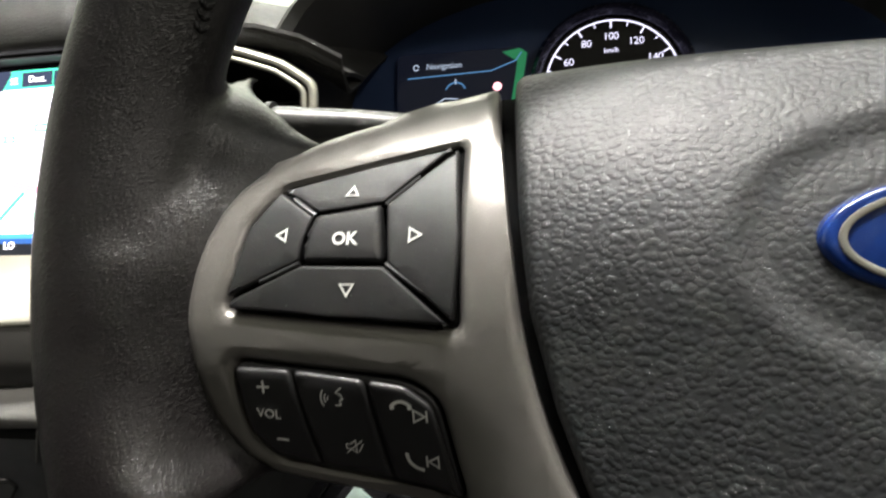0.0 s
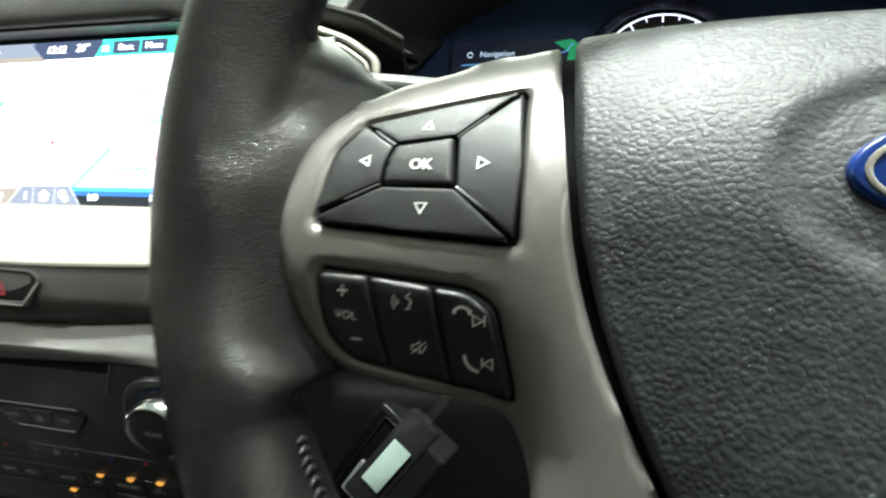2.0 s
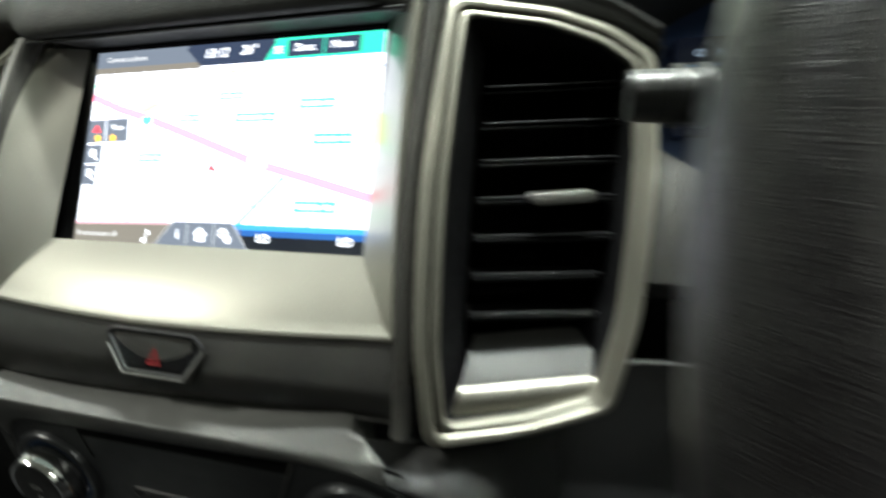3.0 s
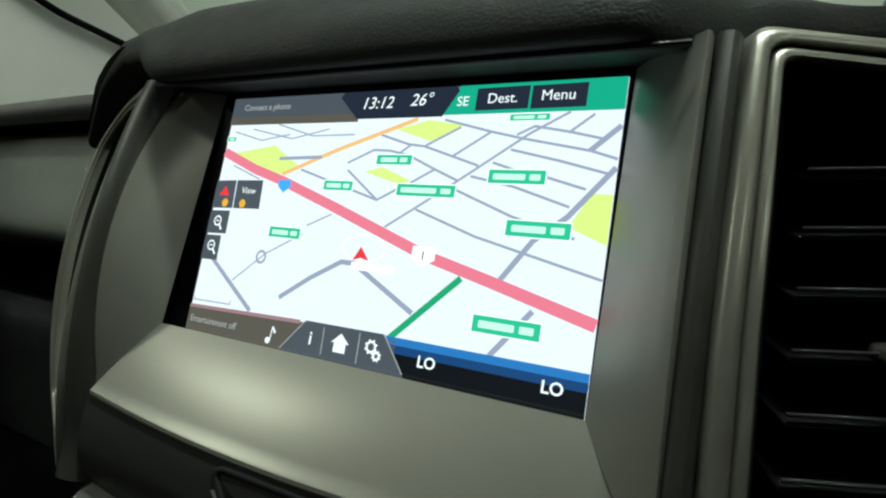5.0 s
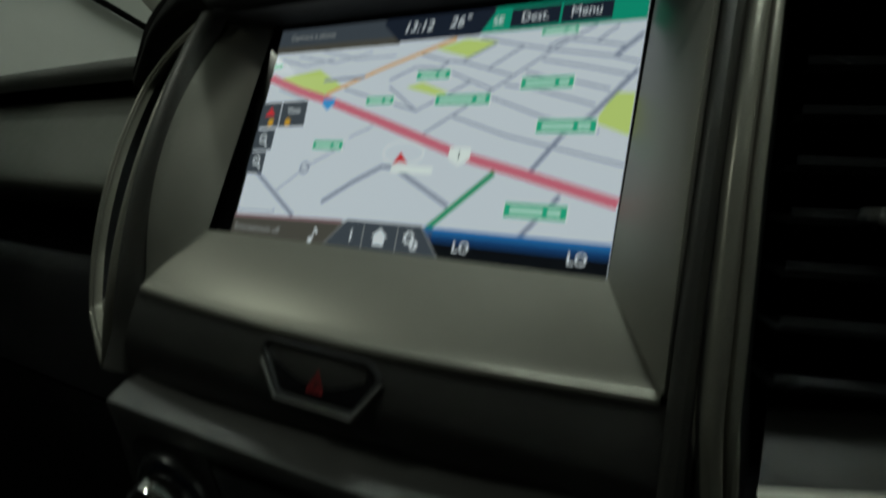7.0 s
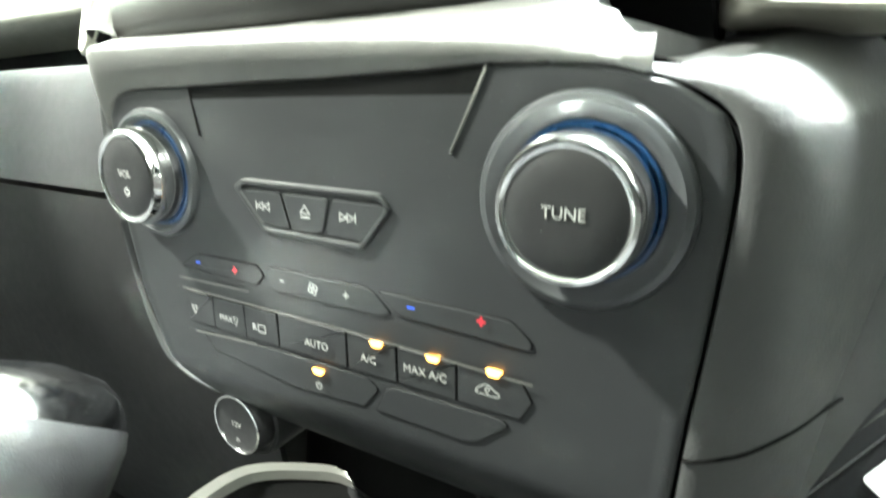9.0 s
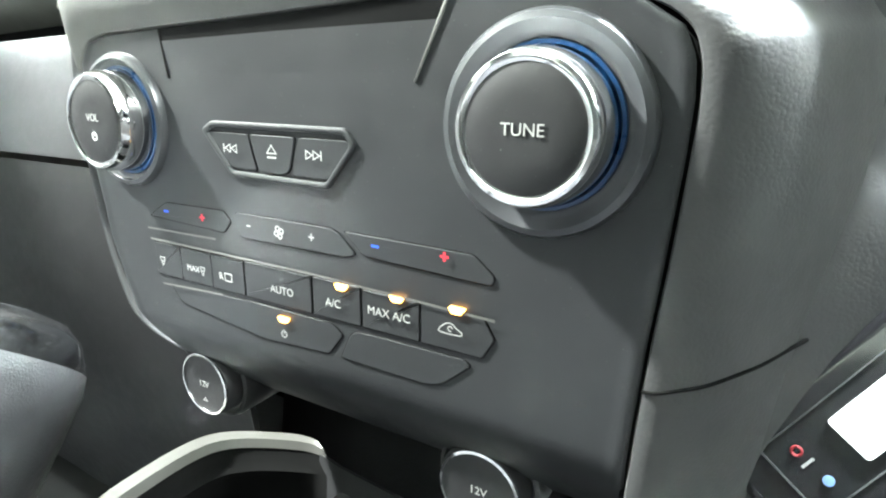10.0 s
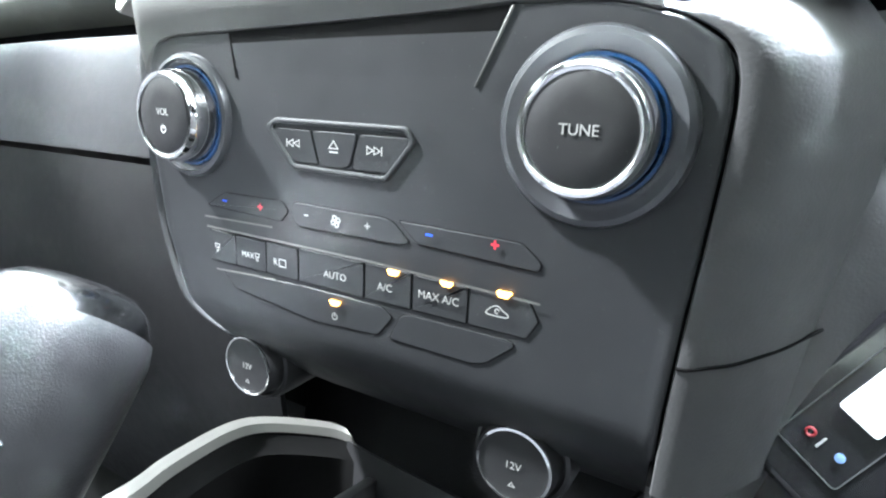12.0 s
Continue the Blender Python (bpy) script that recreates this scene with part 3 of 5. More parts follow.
    for y, z in ((-0.006, up + 0.002), (-0.0085, up), ((front - 0.0095) * 0.5, up * 0.5 + low * 0.5), (front * 0.93, low + 0.0022), (front, low + 0.0003), (front + 0.0002, low - 0.0012),
                 ((front + foot[0]) / 2, (low + foot[1]) / 2 - 0.0012), (foot[0], foot[1] + 0.0006), (foot[0] + 0.0008, foot[1]), (foot[0] + 0.0040, foot[1] + 0.0003)):
        end = 0.0930 + max(0, -0.118 - z) * 0.80 if z > low + 0.001 else 0.2
        over = max(0, x - end)
        row.append((x - 0.9 * over, y + 0.9 * over + 0.018 * wrap, z - 0.004 * wrap))
    lip_rows.append(row)
part("lower_lip", slab(lip_rows, 0.001), GREY_PAD, stack, "soft grained lip above the climate panel")
# hood: a thick soft pad that overhangs the screen
hood_rows = []
for x in np.linspace(-0.225, 0.205, 61):
    ax = abs(x)
    lift = np.interp(ax, [0, 0.100, 0.112, 0.125, 0.160, 0.185, 0.205, 0.225], [0, 0, 0.004, 0.014, 0.021, 0.018, 0.009, -0.012])
    back = np.interp(x, [-0.225, -0.200, -0.160, -0.120, -0.100, 0.096, 0.106, 0.118, 0.145, 0.205], [0.047, 0.033, 0.019, 0.0045, 0, 0, 0.010, 0.030, 0.048, 0.080])
    shape = smooth_line([(0.012, 0.0590), (-0.012, 0.0540), (-0.0290, 0.0485), (-0.0335, 0.0550), (-0.0315, 0.068), (-0.019, 0.088), (0.010, 0.105), (0.07, 0.131), (0.20, 0.182)], 4)
    hood_rows.append([(x, y + back * max(0.0, 1 - max(0, y) / 0.2), z + lift * (1 if z < 0.06 else max(0, 1 - (z - 0.06) / 0.03)) - 0.050 * max(0, (ax - 0.105) / 0.12) ** 1.6 * min(1, max(0, (z - 0.06) / 0.03))) for y, z in shape])
part("hood", slab(hood_rows, 0.003, (0, 0.3, -1)), HOOD_SHADED, stack, "soft-grained hood over the screen, darkened as if shaded")
part("hood_trim", tube([(x, -0.0275, 0.0478) for x in np.linspace(-0.105, 0.108, 12)], 0.0010, 8), DUCT_WALL, stack)

# ---- air vents beside the screen ----
def inset(points, d):
    """A convex outline moved inwards by d."""
    n, out = len(points), []
    area = sum(points[i][0] * points[(i + 1) % n][1] - points[(i + 1) % n][0] * points[i][1] for i in range(n))
    sgn = 1 if area > 0 else -1
    lines = []
    for i in range(n):
        p, q = Vector(points[i]), Vector(points[(i + 1) % n])
        t = (q - p).normalized()
        lines.append((p + Vector((-t.y, t.x)) * d * sgn, t))
    for i in range(n):
        (p, t), (q, u) = lines[i - 1], lines[i]
        cross = t.x * u.y - t.y * u.x
        k = ((q - p).x * u.y - (q - p).y * u.x) / cross if abs(cross) > 1e-9 else 0
        r = p + t * k
        out.append((r.x, r.y))
    return out
for a, b in (((-0.0592, -0.0164, -0.0790), (-0.0560, -0.0171, -0.0806)), ((-0.0548, -0.0170, -0.0803), (-0.0522, -0.0165, -0.0788)), ((-0.0575, -0.0170, -0.0800), (-0.0568, -0.0166, -0.0790))):
    part("scuff_mark", tube([a, b], 0.00022, 6), GREY_TRIM, stack, "small scuff on the ledge")



def air_vent(sx, label):
    """A tall vent set back towards its outer side; sx = -1 gives its mirror image."""
    lean = Matrix(((1, -0.37, 0, 0.119), (0.44, 0.91, 0, -0.010), (0.178, 0.25, 1, 0), (0, 0, 0, 1)))
    f = DASH @ Matrix.Translation((0 if sx > 0 else -0.0125, 0, 0)) @ Matrix.Diagonal((sx, 1, 1, 1)) @ lean
    vent = thing("air_vent", label, "air vent", (0.04, 0.03, -0.12), group="vents beside the screen", frame_of=f)
    corners = mm([(0.8, 61), (42, 53), (64, 43.5), (80.8, 29.5), (82, -17), (79.8, -80), (73.4, -118), (42, -125), (5, -126), (1.2, -85), (0.2, -20)])

    def outline(d):
        """The vent's outline moved inwards by d, with points close enough together to swell."""
        first, pts = rounded(corners, 0.006, 4), rounded(inset(corners, d), max(0.002, 0.006 - d * 0.25), 4)
        out = []
        for i, p in enumerate(pts):
            q, n = pts[(i + 1) % len(pts)], max(1, round((Vector(first[(i + 1) % len(pts)]) - Vector(first[i])).length / 0.006))
            out += [tuple(Vector(p).lerp(Vector(q), k / n)) for k in range(n)]
        return out

    def swell(x, y, z):
        push = bow(z, -0.030, 0.093, 0.0125)
        return (x - 0.37 * push * max(0.0, 1 - x / 0.03), y - push, z)

    def trim(profile):
        """A closed moulding round the vent: profile of (distance inwards, depth)."""
        return loft([[swell(x, y, z) for x, z in outline(d)] for d, y in profile])

    hole = outline(0.0084)
    part("outer_trim", trim([(0.0, 0.014), (0.0, -0.0010), (0.0005, -0.0022), (0.0014, -0.0030), (0.0030, -0.0030), (0.0041, -0.0023), (0.0046, -0.0012), (0.0046, 0.012)]), VENT_SILVER, vent, "satin silver outer vent trim", f)
    part("gap", trim([(0.0044, 0.0025), (0.0056, 0.0025)]), RUBBER_AND_SHADE, vent, "", f)
    part("inner_trim", trim([(0.0053, 0.012), (0.0053, -0.0002), (0.0057, -0.0011), (0.0064, -0.0015), (0.0076, -0.0012), (0.0084, 0.0002), (0.0084, 0.012)]), VENT_SILVER, vent, "bright silver inner vent trim", f)
    far = [(0.019 + (x - 0.0115) * 0.86, z * 0.88 - 0.003) for x, z in hole]
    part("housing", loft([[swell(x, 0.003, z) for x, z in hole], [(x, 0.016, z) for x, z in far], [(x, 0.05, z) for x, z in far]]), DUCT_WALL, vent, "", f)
    # near-black sheet closes the duct, its colour stands for the shade inside
    part("back", flat(far, 0.05), RUBBER_AND_SHADE, vent, "", f)
    for k in range(7):
        z = 0.0185 - 0.0160 * k
        bm = box(0.0185, 0.0715 - (0.004 if k > 4 else 0), 0.004, 0.022, z - 0.0006, z + 0.0006, 0.0004, 1)
        for v in bm.verts:
            v.co.z += (0.013 - v.co.y) * -0.10 - (v.co.x - 0.0185) * 0.012 * k
        # slat body painted as shaded, its front edge in a lighter black as lit
        slat = part("slat", bm, RUBBER_AND_SHADE, vent, "", f)
        bm = box(0.0185, 0.0715 - (0.004 if k > 4 else 0), 0.0030, 0.0042, z + 0.0014, z + 0.0024, 0.0003, 1)
        for v in bm.verts:
            v.co.z -= (v.co.x - 0.0185) * 0.012 * k
        part("lit_front_edge", bm, GRAINED, slat, "", f)
    tab = rounded(mm([(37, -3), (40, -5.6), (61, -5.6), (63, -3), (62, 0), (38, 0)]), 0.0012)
    bm = plate([(x, z - 0.0265) for x, z in tab], -0.002, 0.008, 0.0008)
    part("tab", bm, DARK_SILVER, vent, "grey sliding vent tab", f)
    chin = [[(x, y, z) for x in np.linspace(a, b, 8)] for a, b, y, z in
            ((0.022, 0.062, 0.014, -0.0875), (0.0205, 0.0655, 0.0105, -0.0925), (0.0185, 0.0695, 0.0055, -0.099), (0.0170, 0.0722, 0.0020, -0.1045))]
    part("lower_lip", slab(chin, 0.001), FACE, vent, "dark sloping lip at the foot of the vent", f)
    ridge = [[(x, y, z) for x in np.linspace(a, b, 8)] for a, b, y, z in
             ((0.0168, 0.0724, 0.0018, -0.1046), (0.0163, 0.0726, 0.0000, -0.1058), (0.0160, 0.0725, -0.0008, -0.1078), (0.0155, 0.072, -0.0002, -0.1105), (0.0145, 0.071, 0.002, -0.1155))]
    part("lip_edge", slab(ridge, 0.001), SILVER, vent, "satin silver edge of the lip", f)
    return vent


air_vent(1, "tall silver-trimmed air vent with black slats beside the screen")
air_vent(-1, "tall silver-trimmed air vent turned to the passenger side")

# ---- touchscreen ----
screen = thing("touchscreen", "lit touchscreen with a street map between silver bezels", "screen", (0, 0, -0.053))
part("glass_panel", plate([(-0.0982, -0.0545), (0.0886, -0.0545), (0.0886, 0.0560), (-0.0982, 0.0560)], 0.0004, 0.0011), GLOSS, screen)
MAP_GROUND = lit("map_ground", (0.575, 0.615, 0.68))
MAP_ROAD = lit("map_road", (0.22, 0.25, 0.34))
MAP_PINK = lit("map_highway", (0.56, 0.14, 0.20))
MAP_ORANGE = lit("map_main_road", (0.62, 0.36, 0.14))
MAP_LIME = lit("map_park", (0.50, 0.62, 0.18))
MAP_GREEN = lit("map_green", (0.02, 0.26, 0.12))
LABEL_GREEN = lit("map_label", (0.03, 0.37, 0.21))
LABEL_BAR = lit("map_label_bar", (0.42, 0.66, 0.56))
LABEL_WHITE = lit("map_white", (0.72, 0.78, 0.76))
BAR_DARK = lit("bar_dark", (0.012, 0.017, 0.030))
BAR_MID = lit("bar_mid", (0.05, 0.06, 0.075))
BAR_OLIVE = lit("bar_olive", (0.07, 0.065, 0.055))
BAR_ROSE = lit("bar_rose", (0.24, 0.14, 0.16))
BAR_BLUE = lit("bar_blue", (0.02, 0.13, 0.36))
BAR_BLUE_LOW = lit("bar_blue_low", (0.008, 0.04, 0.13))
BAR_BLACK = lit("bar_black", (0.003, 0.004, 0.006))
TEAL = lit("bar_teal", (0.015, 0.27, 0.17))
TEXT_LIGHT = lit("screen_text", (0.62, 0.66, 0.70))
TEXT_DIM = lit("screen_text_dim", (0.26, 0.27, 0.27))
ARROW_RED = lit("map_arrow", (0.55, 0.03, 0.04))
SHIELD_BLUE = lit("map_shield", (0.05, 0.28, 0.62))
GOLD = lit("gold_spot", (0.55, 0.30, 0.03))

U0, U1, V0, V1 = -0.0872, 0.0872, -0.0536, 0.0530
part("map", flat([(U0, V0), (U1, V0), (U1, V1), (U0, V1)], -0.0001), MAP_GROUND, screen, "pale map ground")


def on_screen(name, bm, material, label=""):
    return part(name, bm, material, screen, label, smooth=False)


def layer(k):
    return -0.0001 - 0.00006 * k


for park in ([(-80.5, 27.8), (-57.2, 31.2), (-41.4, 22.2), (-50.9, 18.5), (-66.8, 21.9)], [(3.6, 37.4), (17.5, 40.7), (32.6, 38.4), (19.4, 32.5)],
             [(-7.7, 20.5), (0.6, 22.5), (13.8, 17.6), (9.7, 15.8)], [(74.4, 4.2), (80.4, 15.3), (87, 15.1), (87, -0.7)]):
    on_screen("park", flat(mm(park), layer(1)), MAP_LIME)
wide = [[(54.2, -15.1), (63.8, -0.9), (73.9, 7.5), (86.8, 23.7)], [(54.7, -39.1), (67, -23.1)], [(-37.9, -31.9), (-24, -22.5), (-10.5, -14.9), (-4.5, -14.9), (24, -29.7)],
        [(-80.6, -19.9), (-52.1, -39.2)], [(78.0, 29.0), (86.8, 37.2)]]
for line in wide:
    on_screen("road", stroke(mm(line), 0.0019, layer(2)), MAP_ROAD)
thin = [[(6.2, -0.3), (28.4, 14.6), (57.3, 35.0), (70.1, 42.2)], [(18.1, 7), (43.1, -1.1), (87, -11.2)], [(32.6, 14.9), (55.2, 6.5), (77, 0.6)],
        [(-39.9, 20.8), (-18.5, 14.9), (0.5, 9.7)]]
blocks = [[(-2.7, 35.2), (10.3, 31.4), (17.4, 30.6), (40.2, 23.6)], [(24.0, 40.6), (42.8, 35.9), (54.8, 33.3), (78.4, 29.0), (86.9, 26.4)],
        [(52.7, 34.6), (58.7, 37.5), (70.6, 35.4), (81.4, 33.0)], [(51.3, 29.4), (68.9, 25.6), (84.9, 21.6)],
        [(37.9, 19.8), (54.3, 16.6), (74.0, 10.6)], [(45.5, 24.8), (53.1, 22.5), (65.5, 20.0), (78.4, 16.5)], [(29.2, 26.7), (43.3, 35.9)],
        [(17.8, 30.9), (31.1, 37.7)], [(70.3, 35.0), (78.1, 41.2)],
        [(-16.5, 23.9), (-4.9, 29.2), (2.5, 28.9), (11.3, 27.1), (23.2, 22.0), (13.7, 16.5)], [(23.2, 22.0), (33.1, 18.1)],
        [(-15.7, 21.0), (0.5, 9.7), (8.5, 14.1)], [(5.4, 26.9), (11.5, 31.2)]]
for line in thin + blocks:
    on_screen("road", stroke(mm(line), 0.0009, layer(2)), MAP_ROAD)
lanes = [[(-65.8, -28.1), (-50.1, -15.4), (-32.2, -5.7)], [(-31, -2.2), (-19.5, 3.1)], 
         [(-80, 22), (-62.4, 16.1)], [(-72.2, 38.6), (-48.4, 34.1), (-29, 38)], [(-57.6, 40.6), (-37.2, 35.2), (-15.6, 35.5)], [(-83, 37.5), (-66, 33.5), (-50, 36)]]
for line in lanes:
    on_screen("lane", stroke(mm(line), 0.0006, layer(2)), MAP_ROAD)
on_screen("road_crossing", stroke(arc(-0.0520, -0.0168, 0.0024, 0, 360, 18), 0.0010, layer(3)), MAP_ROAD)
on_screen("main_road", stroke(mm([(-49.7, 18.6), (-22.4, 29.3), (12.5, 41.2)]), 0.0017, layer(3)), MAP_ORANGE)
on_screen("green_road", stroke(mm([(15, -41), (40.6, -15.6)]), 0.0024, layer(3)), MAP_GREEN)
on_screen("highway", stroke(mm([(-87, 28.1), (-66.4, 20.6), (-47.6, 15.4), (-18.1, 5.7), (9.8, -3.9), (25.2, -9.2), (52.1, -15.8), (87, -24.8)]), 0.0040, layer(4)), MAP_PINK)
# street name labels: green boards with a white rim and plain bars for the words
for u, v, w, h, words in ((5.2, 25.3, 16.5, 3.8, (0.45, 0.2)), (-18.9, 14.6, 15, 3.8, (0.48, 0.2)), (20.9, 14.0, 25, 4.3, (0.6, 0.16)),
                          (-41.7, -5.9, 17.5, 4.2, (0.5, 0.2)), (54.9, 19.9, 21, 4.6, (0.55, 0.18)), (64.8, 2.7, 22.5, 5.0, (0.52, 0.2)),
                          (56.4, 40.6, 15, 2.6, (0.5, 0.2)), (59.0, -29.4, 24, 5.2, (0.52, 0.2)), (-84.2, 34, 6, 2.4, (0.5,))):
    h *= 1.2
    base = rounded(mm([(u - w / 2, v - h / 2), (u + w / 2, v - h / 2), (u + w / 2, v + h / 2), (u - w / 2, v + h / 2)]), 0.0006, 2)
    board = on_screen("street_label", flat(base, layer(6)), LABEL_WHITE, "green street label")
    part("board", flat(inset(base, 0.0004), layer(7)), LABEL_GREEN, board, smooth=False)
    room, at = w * 0.86, u - w * 0.43
    gap = (w * 0.86 - sum(words) * w) / max(1, len(words) - 1) if len(words) > 1 else 0
    gap = min(gap, w * 0.07)
    at = u - (sum(words) * w + gap * (len(words) - 1)) / 2
    for share in words:
        part("word_bar", flat(rounded(mm([(at, v - h * 0.2), (at + share * w, v - h * 0.2), (at + share * w, v + h * 0.18), (at, v + h * 0.18)]), 0.0004, 2), layer(8)), LABEL_BAR, board, smooth=False)
        at += share * w + gap
on_screen("faint_name_bar", flat(mm([(-5.5, -17.2), (14, -17.2), (14, -14.4), (-5.5, -14.4)]), layer(5)), LABEL_WHITE)
on_screen("faint_name_bar", flat(mm([(-53, 24.6), (-30, 25.4), (-30, 26.8), (-53, 26)]), layer(5)), MAP_ROAD)
# position mark, shields
ring = [(-0.0012 + 0.0097 * math.cos(a), -0.0087 + 0.0050 * math.sin(a)) for a in np.linspace(0, 2 * math.pi, 33)]
on_screen("position_ring", stroke(ring, 0.0005, layer(6)), LABEL_WHITE)
arrow = on_screen("position_arrow", flat(mm([(-2.2, -8.4), (-5.2, -13.8), (-1.6, -12.6), (2.3, -13.5)]), layer(9)), ARROW_RED, "red position arrow")
shield = on_screen("road_shield", flat(mm([(20.2, -6.2), (29.2, -6.2), (29.6, -10.6), (24.9, -13.4), (20.0, -10.6)]), layer(9)), LABEL_WHITE, "white route shield")
part("numeral", moved(lettering("1", 0.0045), 0.0247, layer(10), -0.0095), BAR_DARK, shield, smooth=False)
on_screen("road_shield", flat(mm([(-50.4, 16), (-43.4, 16), (-43.4, 13.2), (-46.8, 10.6), (-50.2, 13.2)]), layer(9)), SHIELD_BLUE, "blue route shield")
# top bar
on_screen("top_bar", flat([(U0, 0.0422), (U1, 0.0422), (U1, V1), (U0, V1)], layer(10)), BAR_MID)
on_screen("top_bar_shade", flat([(U0, 0.0405), (-0.015, 0.0405), (-0.015, 0.0440), (U0, 0.0440)], layer(11)), BAR_OLIVE)
on_screen("compass_field", flat(mm([(22.5, 42.2), (87.2, 42.2), (87.2, 53), (28.5, 53)]), layer(11)), TEAL, "teal header field")
on_screen("clock_tab", flat(mm([(-25.5, 50.8), (-15.6, 41.6), (22.8, 41.6), (28.4, 51.2), (27, 53), (-24, 53)]), layer(12)), BAR_DARK)
for u0, u1 in ((35.6, 55.3), (56.1, 75)):
    on_screen("button", flat(mm([(u0, 43.4), (u1, 43.6), (u1, 51.8), (u0, 51.6)]), layer(12)), BAR_DARK)


def screen_text(words, size, u, v, material=None, bold=0.0, slant=0.0):
    letters = lettering(words, size * 0.94, 0.00002, 1.0, bold)
    for vert in letters.verts:
        vert.co.x += slant * vert.co.z
    on_screen("text", moved(letters, u / 1000, layer(14), v / 1000), material or TEXT_LIGHT)


screen_text("Connect a phone", 0.0042, -66, 48.3, TEXT_DIM)
screen_text("13:12", 0.0072, -6.6, 47.7, slant=0.2)
screen_text("26°", 0.0072, 13.3, 48.2, slant=0.2)
screen_text("SE", 0.0054, 30.4, 46.9)
screen_text("Dest.", 0.0056, 45.6, 47.5)
screen_text("Menu", 0.0056, 65.4, 47.8)
# buttons at the side
for pts in ([(-87.2, 14.6), (-75.2, 15.1), (-74.4, 2.6), (-87.2, 2.2)], [(-74.6, 15.1), (-59.2, 15.5), (-58.3, 3), (-73.9, 2.6)],
            [(-87.2, 1), (-75.2, 1.4), (-75, -8.8), (-87.2, -9.2)], [(-87.2, -10), (-77.4, -9.8), (-77, -20.6), (-87.2, -20.8)]):
    on_screen("button", flat(mm(pts), layer(12)), BAR_MID)
on_screen("button_arrow", flat(mm([(-81, 12.5), (-84.2, 8), (-77.8, 8)]), layer(13)), ARROW_RED)
for u, v in ((-79.5, 4.8), (-68.8, 4.9)):
    on_screen("gold_spot", flat(arc(u / 1000, v / 1000, 0.0019, 0, 330, 11), layer(13)), GOLD)
screen_text("View", 0.0044, -66.4, 10.6)
for u, v in ((-81.6, -3.4), (-82.3, -14.4)):
    on_screen("lens_sign", joined(stroke(arc(u / 1000, v / 1000, 0.0020, 0, 360, 16), 0.0007, layer(13)),
                                  stroke(mm([(u + 1.4, v - 1.6), (u + 3.2, v - 3.8)]), 0.0010, layer(13)),
                                  stroke(mm([(u - 1, v), (u + 1, v)]), 0.0005, layer(13))), TEXT_LIGHT)
on_screen("scale_bar", stroke(mm([(-86, -37), (-86, -38.6), (-64, -38.2), (-64, -36.6)]), 0.0005, layer(5)), MAP_ROAD)
# bottom bar
on_screen("bottom_bar", flat(mm([(-87.2, -53.6), (20, -53.6), (20, -39.6), (-24, -39.6), (-87.2, -42)]), layer(10)), BAR_OLIVE)
on_screen("bottom_bar_top", flat(mm([(-87.2, -42), (-87.2, -40.6), (-24, -38.9), (-24, -40.4)]), layer(11)), BAR_ROSE)
on_screen("climate_bar", flat(mm([(14, -53.6), (87.2, -53.6), (87.2, -44.2), (14, -44.2)]), layer(10)), BAR_BLACK)
on_screen("climate_bar_middle", flat(mm([(14, -44.2), (87.2, -44.2), (87.2, -41.4), (14, -41.4)]), layer(10)), BAR_BLUE_LOW)
on_screen("climate_bar_top", flat(mm([(14, -41.4), (87.2, -41.4), (87.2, -38.7), (14, -38.7)]), layer(10)), BAR_BLUE)
on_screen("menu_tab", flat(mm([(-30.9, -53.6), (-30.9, -50.3), (-21, -38.7), (14.8, -38.4), (24.6, -50.4), (26, -53.6)]), layer(12)), BAR_MID)
for pts in ([(-32, -51), (-21.4, -38.8)], [(-11.9, -40), (-11.5, -50)], [(4.6, -39.6), (4.9, -50.4)], [(14.8, -38.4), (24.6, -50.6)]):
    on_screen("divider", stroke(mm(pts), 0.0004, layer(13)), TEXT_DIM)
screen_text("Entertainment off", 0.0042, -71.2, -46.6, TEXT_DIM)
screen_text("LO", 0.0058, 33.2, -45.3, None, 0.0001)
screen_text("LO", 0.0058, 76.7, -45.0, None, 0.0001)
screen_text("i", 0.0075, -17.5, -45, None, 0.0001)
on_screen("house_sign", flat(mm([(-6.2, -48), (-0.8, -48), (-0.8, -44.6), (0.6, -44.6), (-3.5, -41), (-7.6, -44.6), (-6.2, -44.6)]), layer(13)), TEXT_LIGHT)
for u, v, r in ((10.2, -43.6, 1.9), (13.0, -46.4, 1.3)):
    teeth = [(u / 1000 + r / 1000 * (1.2 if k % 2 else 0.85) * math.cos(k * math.pi / 8), v / 1000 + r / 1000 * (1.2 if k % 2 else 0.85) * math.sin(k * math.pi / 8)) for k in range(17)]
    on_screen("gear_sign", stroke(teeth, 0.0008, layer(13)), TEXT_LIGHT)
on_screen("note_sign", joined(flat(arc(-0.0388, -0.0490, 0.0013, 0, 330, 11), layer(13)), stroke(mm([(-37.7, -49), (-37.2, -43.4)]), 0.0005, layer(13)),
                              stroke(mm([(-37.2, -43.6), (-35.4, -45.8)]), 0.0009, layer(13))), TEXT_LIGHT)

# ---- warning-light switch ----
hazard = thing("hazard_switch", "black warning-light switch in a silver rim", "switch", (0.0, -0.021, -0.11))
hz_corners = mm([(-29.5, -93.5), (-25, -90.2), (20.5, -90.6), (27, -96.5), (18, -110.8), (-15.5, -110.6)])


def on_face(bm):
    """Lay a plate that was built about y = 0 on the curved face under the ledge."""
    for v in bm.verts:
        v.co.y += ledge_front(v.co.x)
    return bm


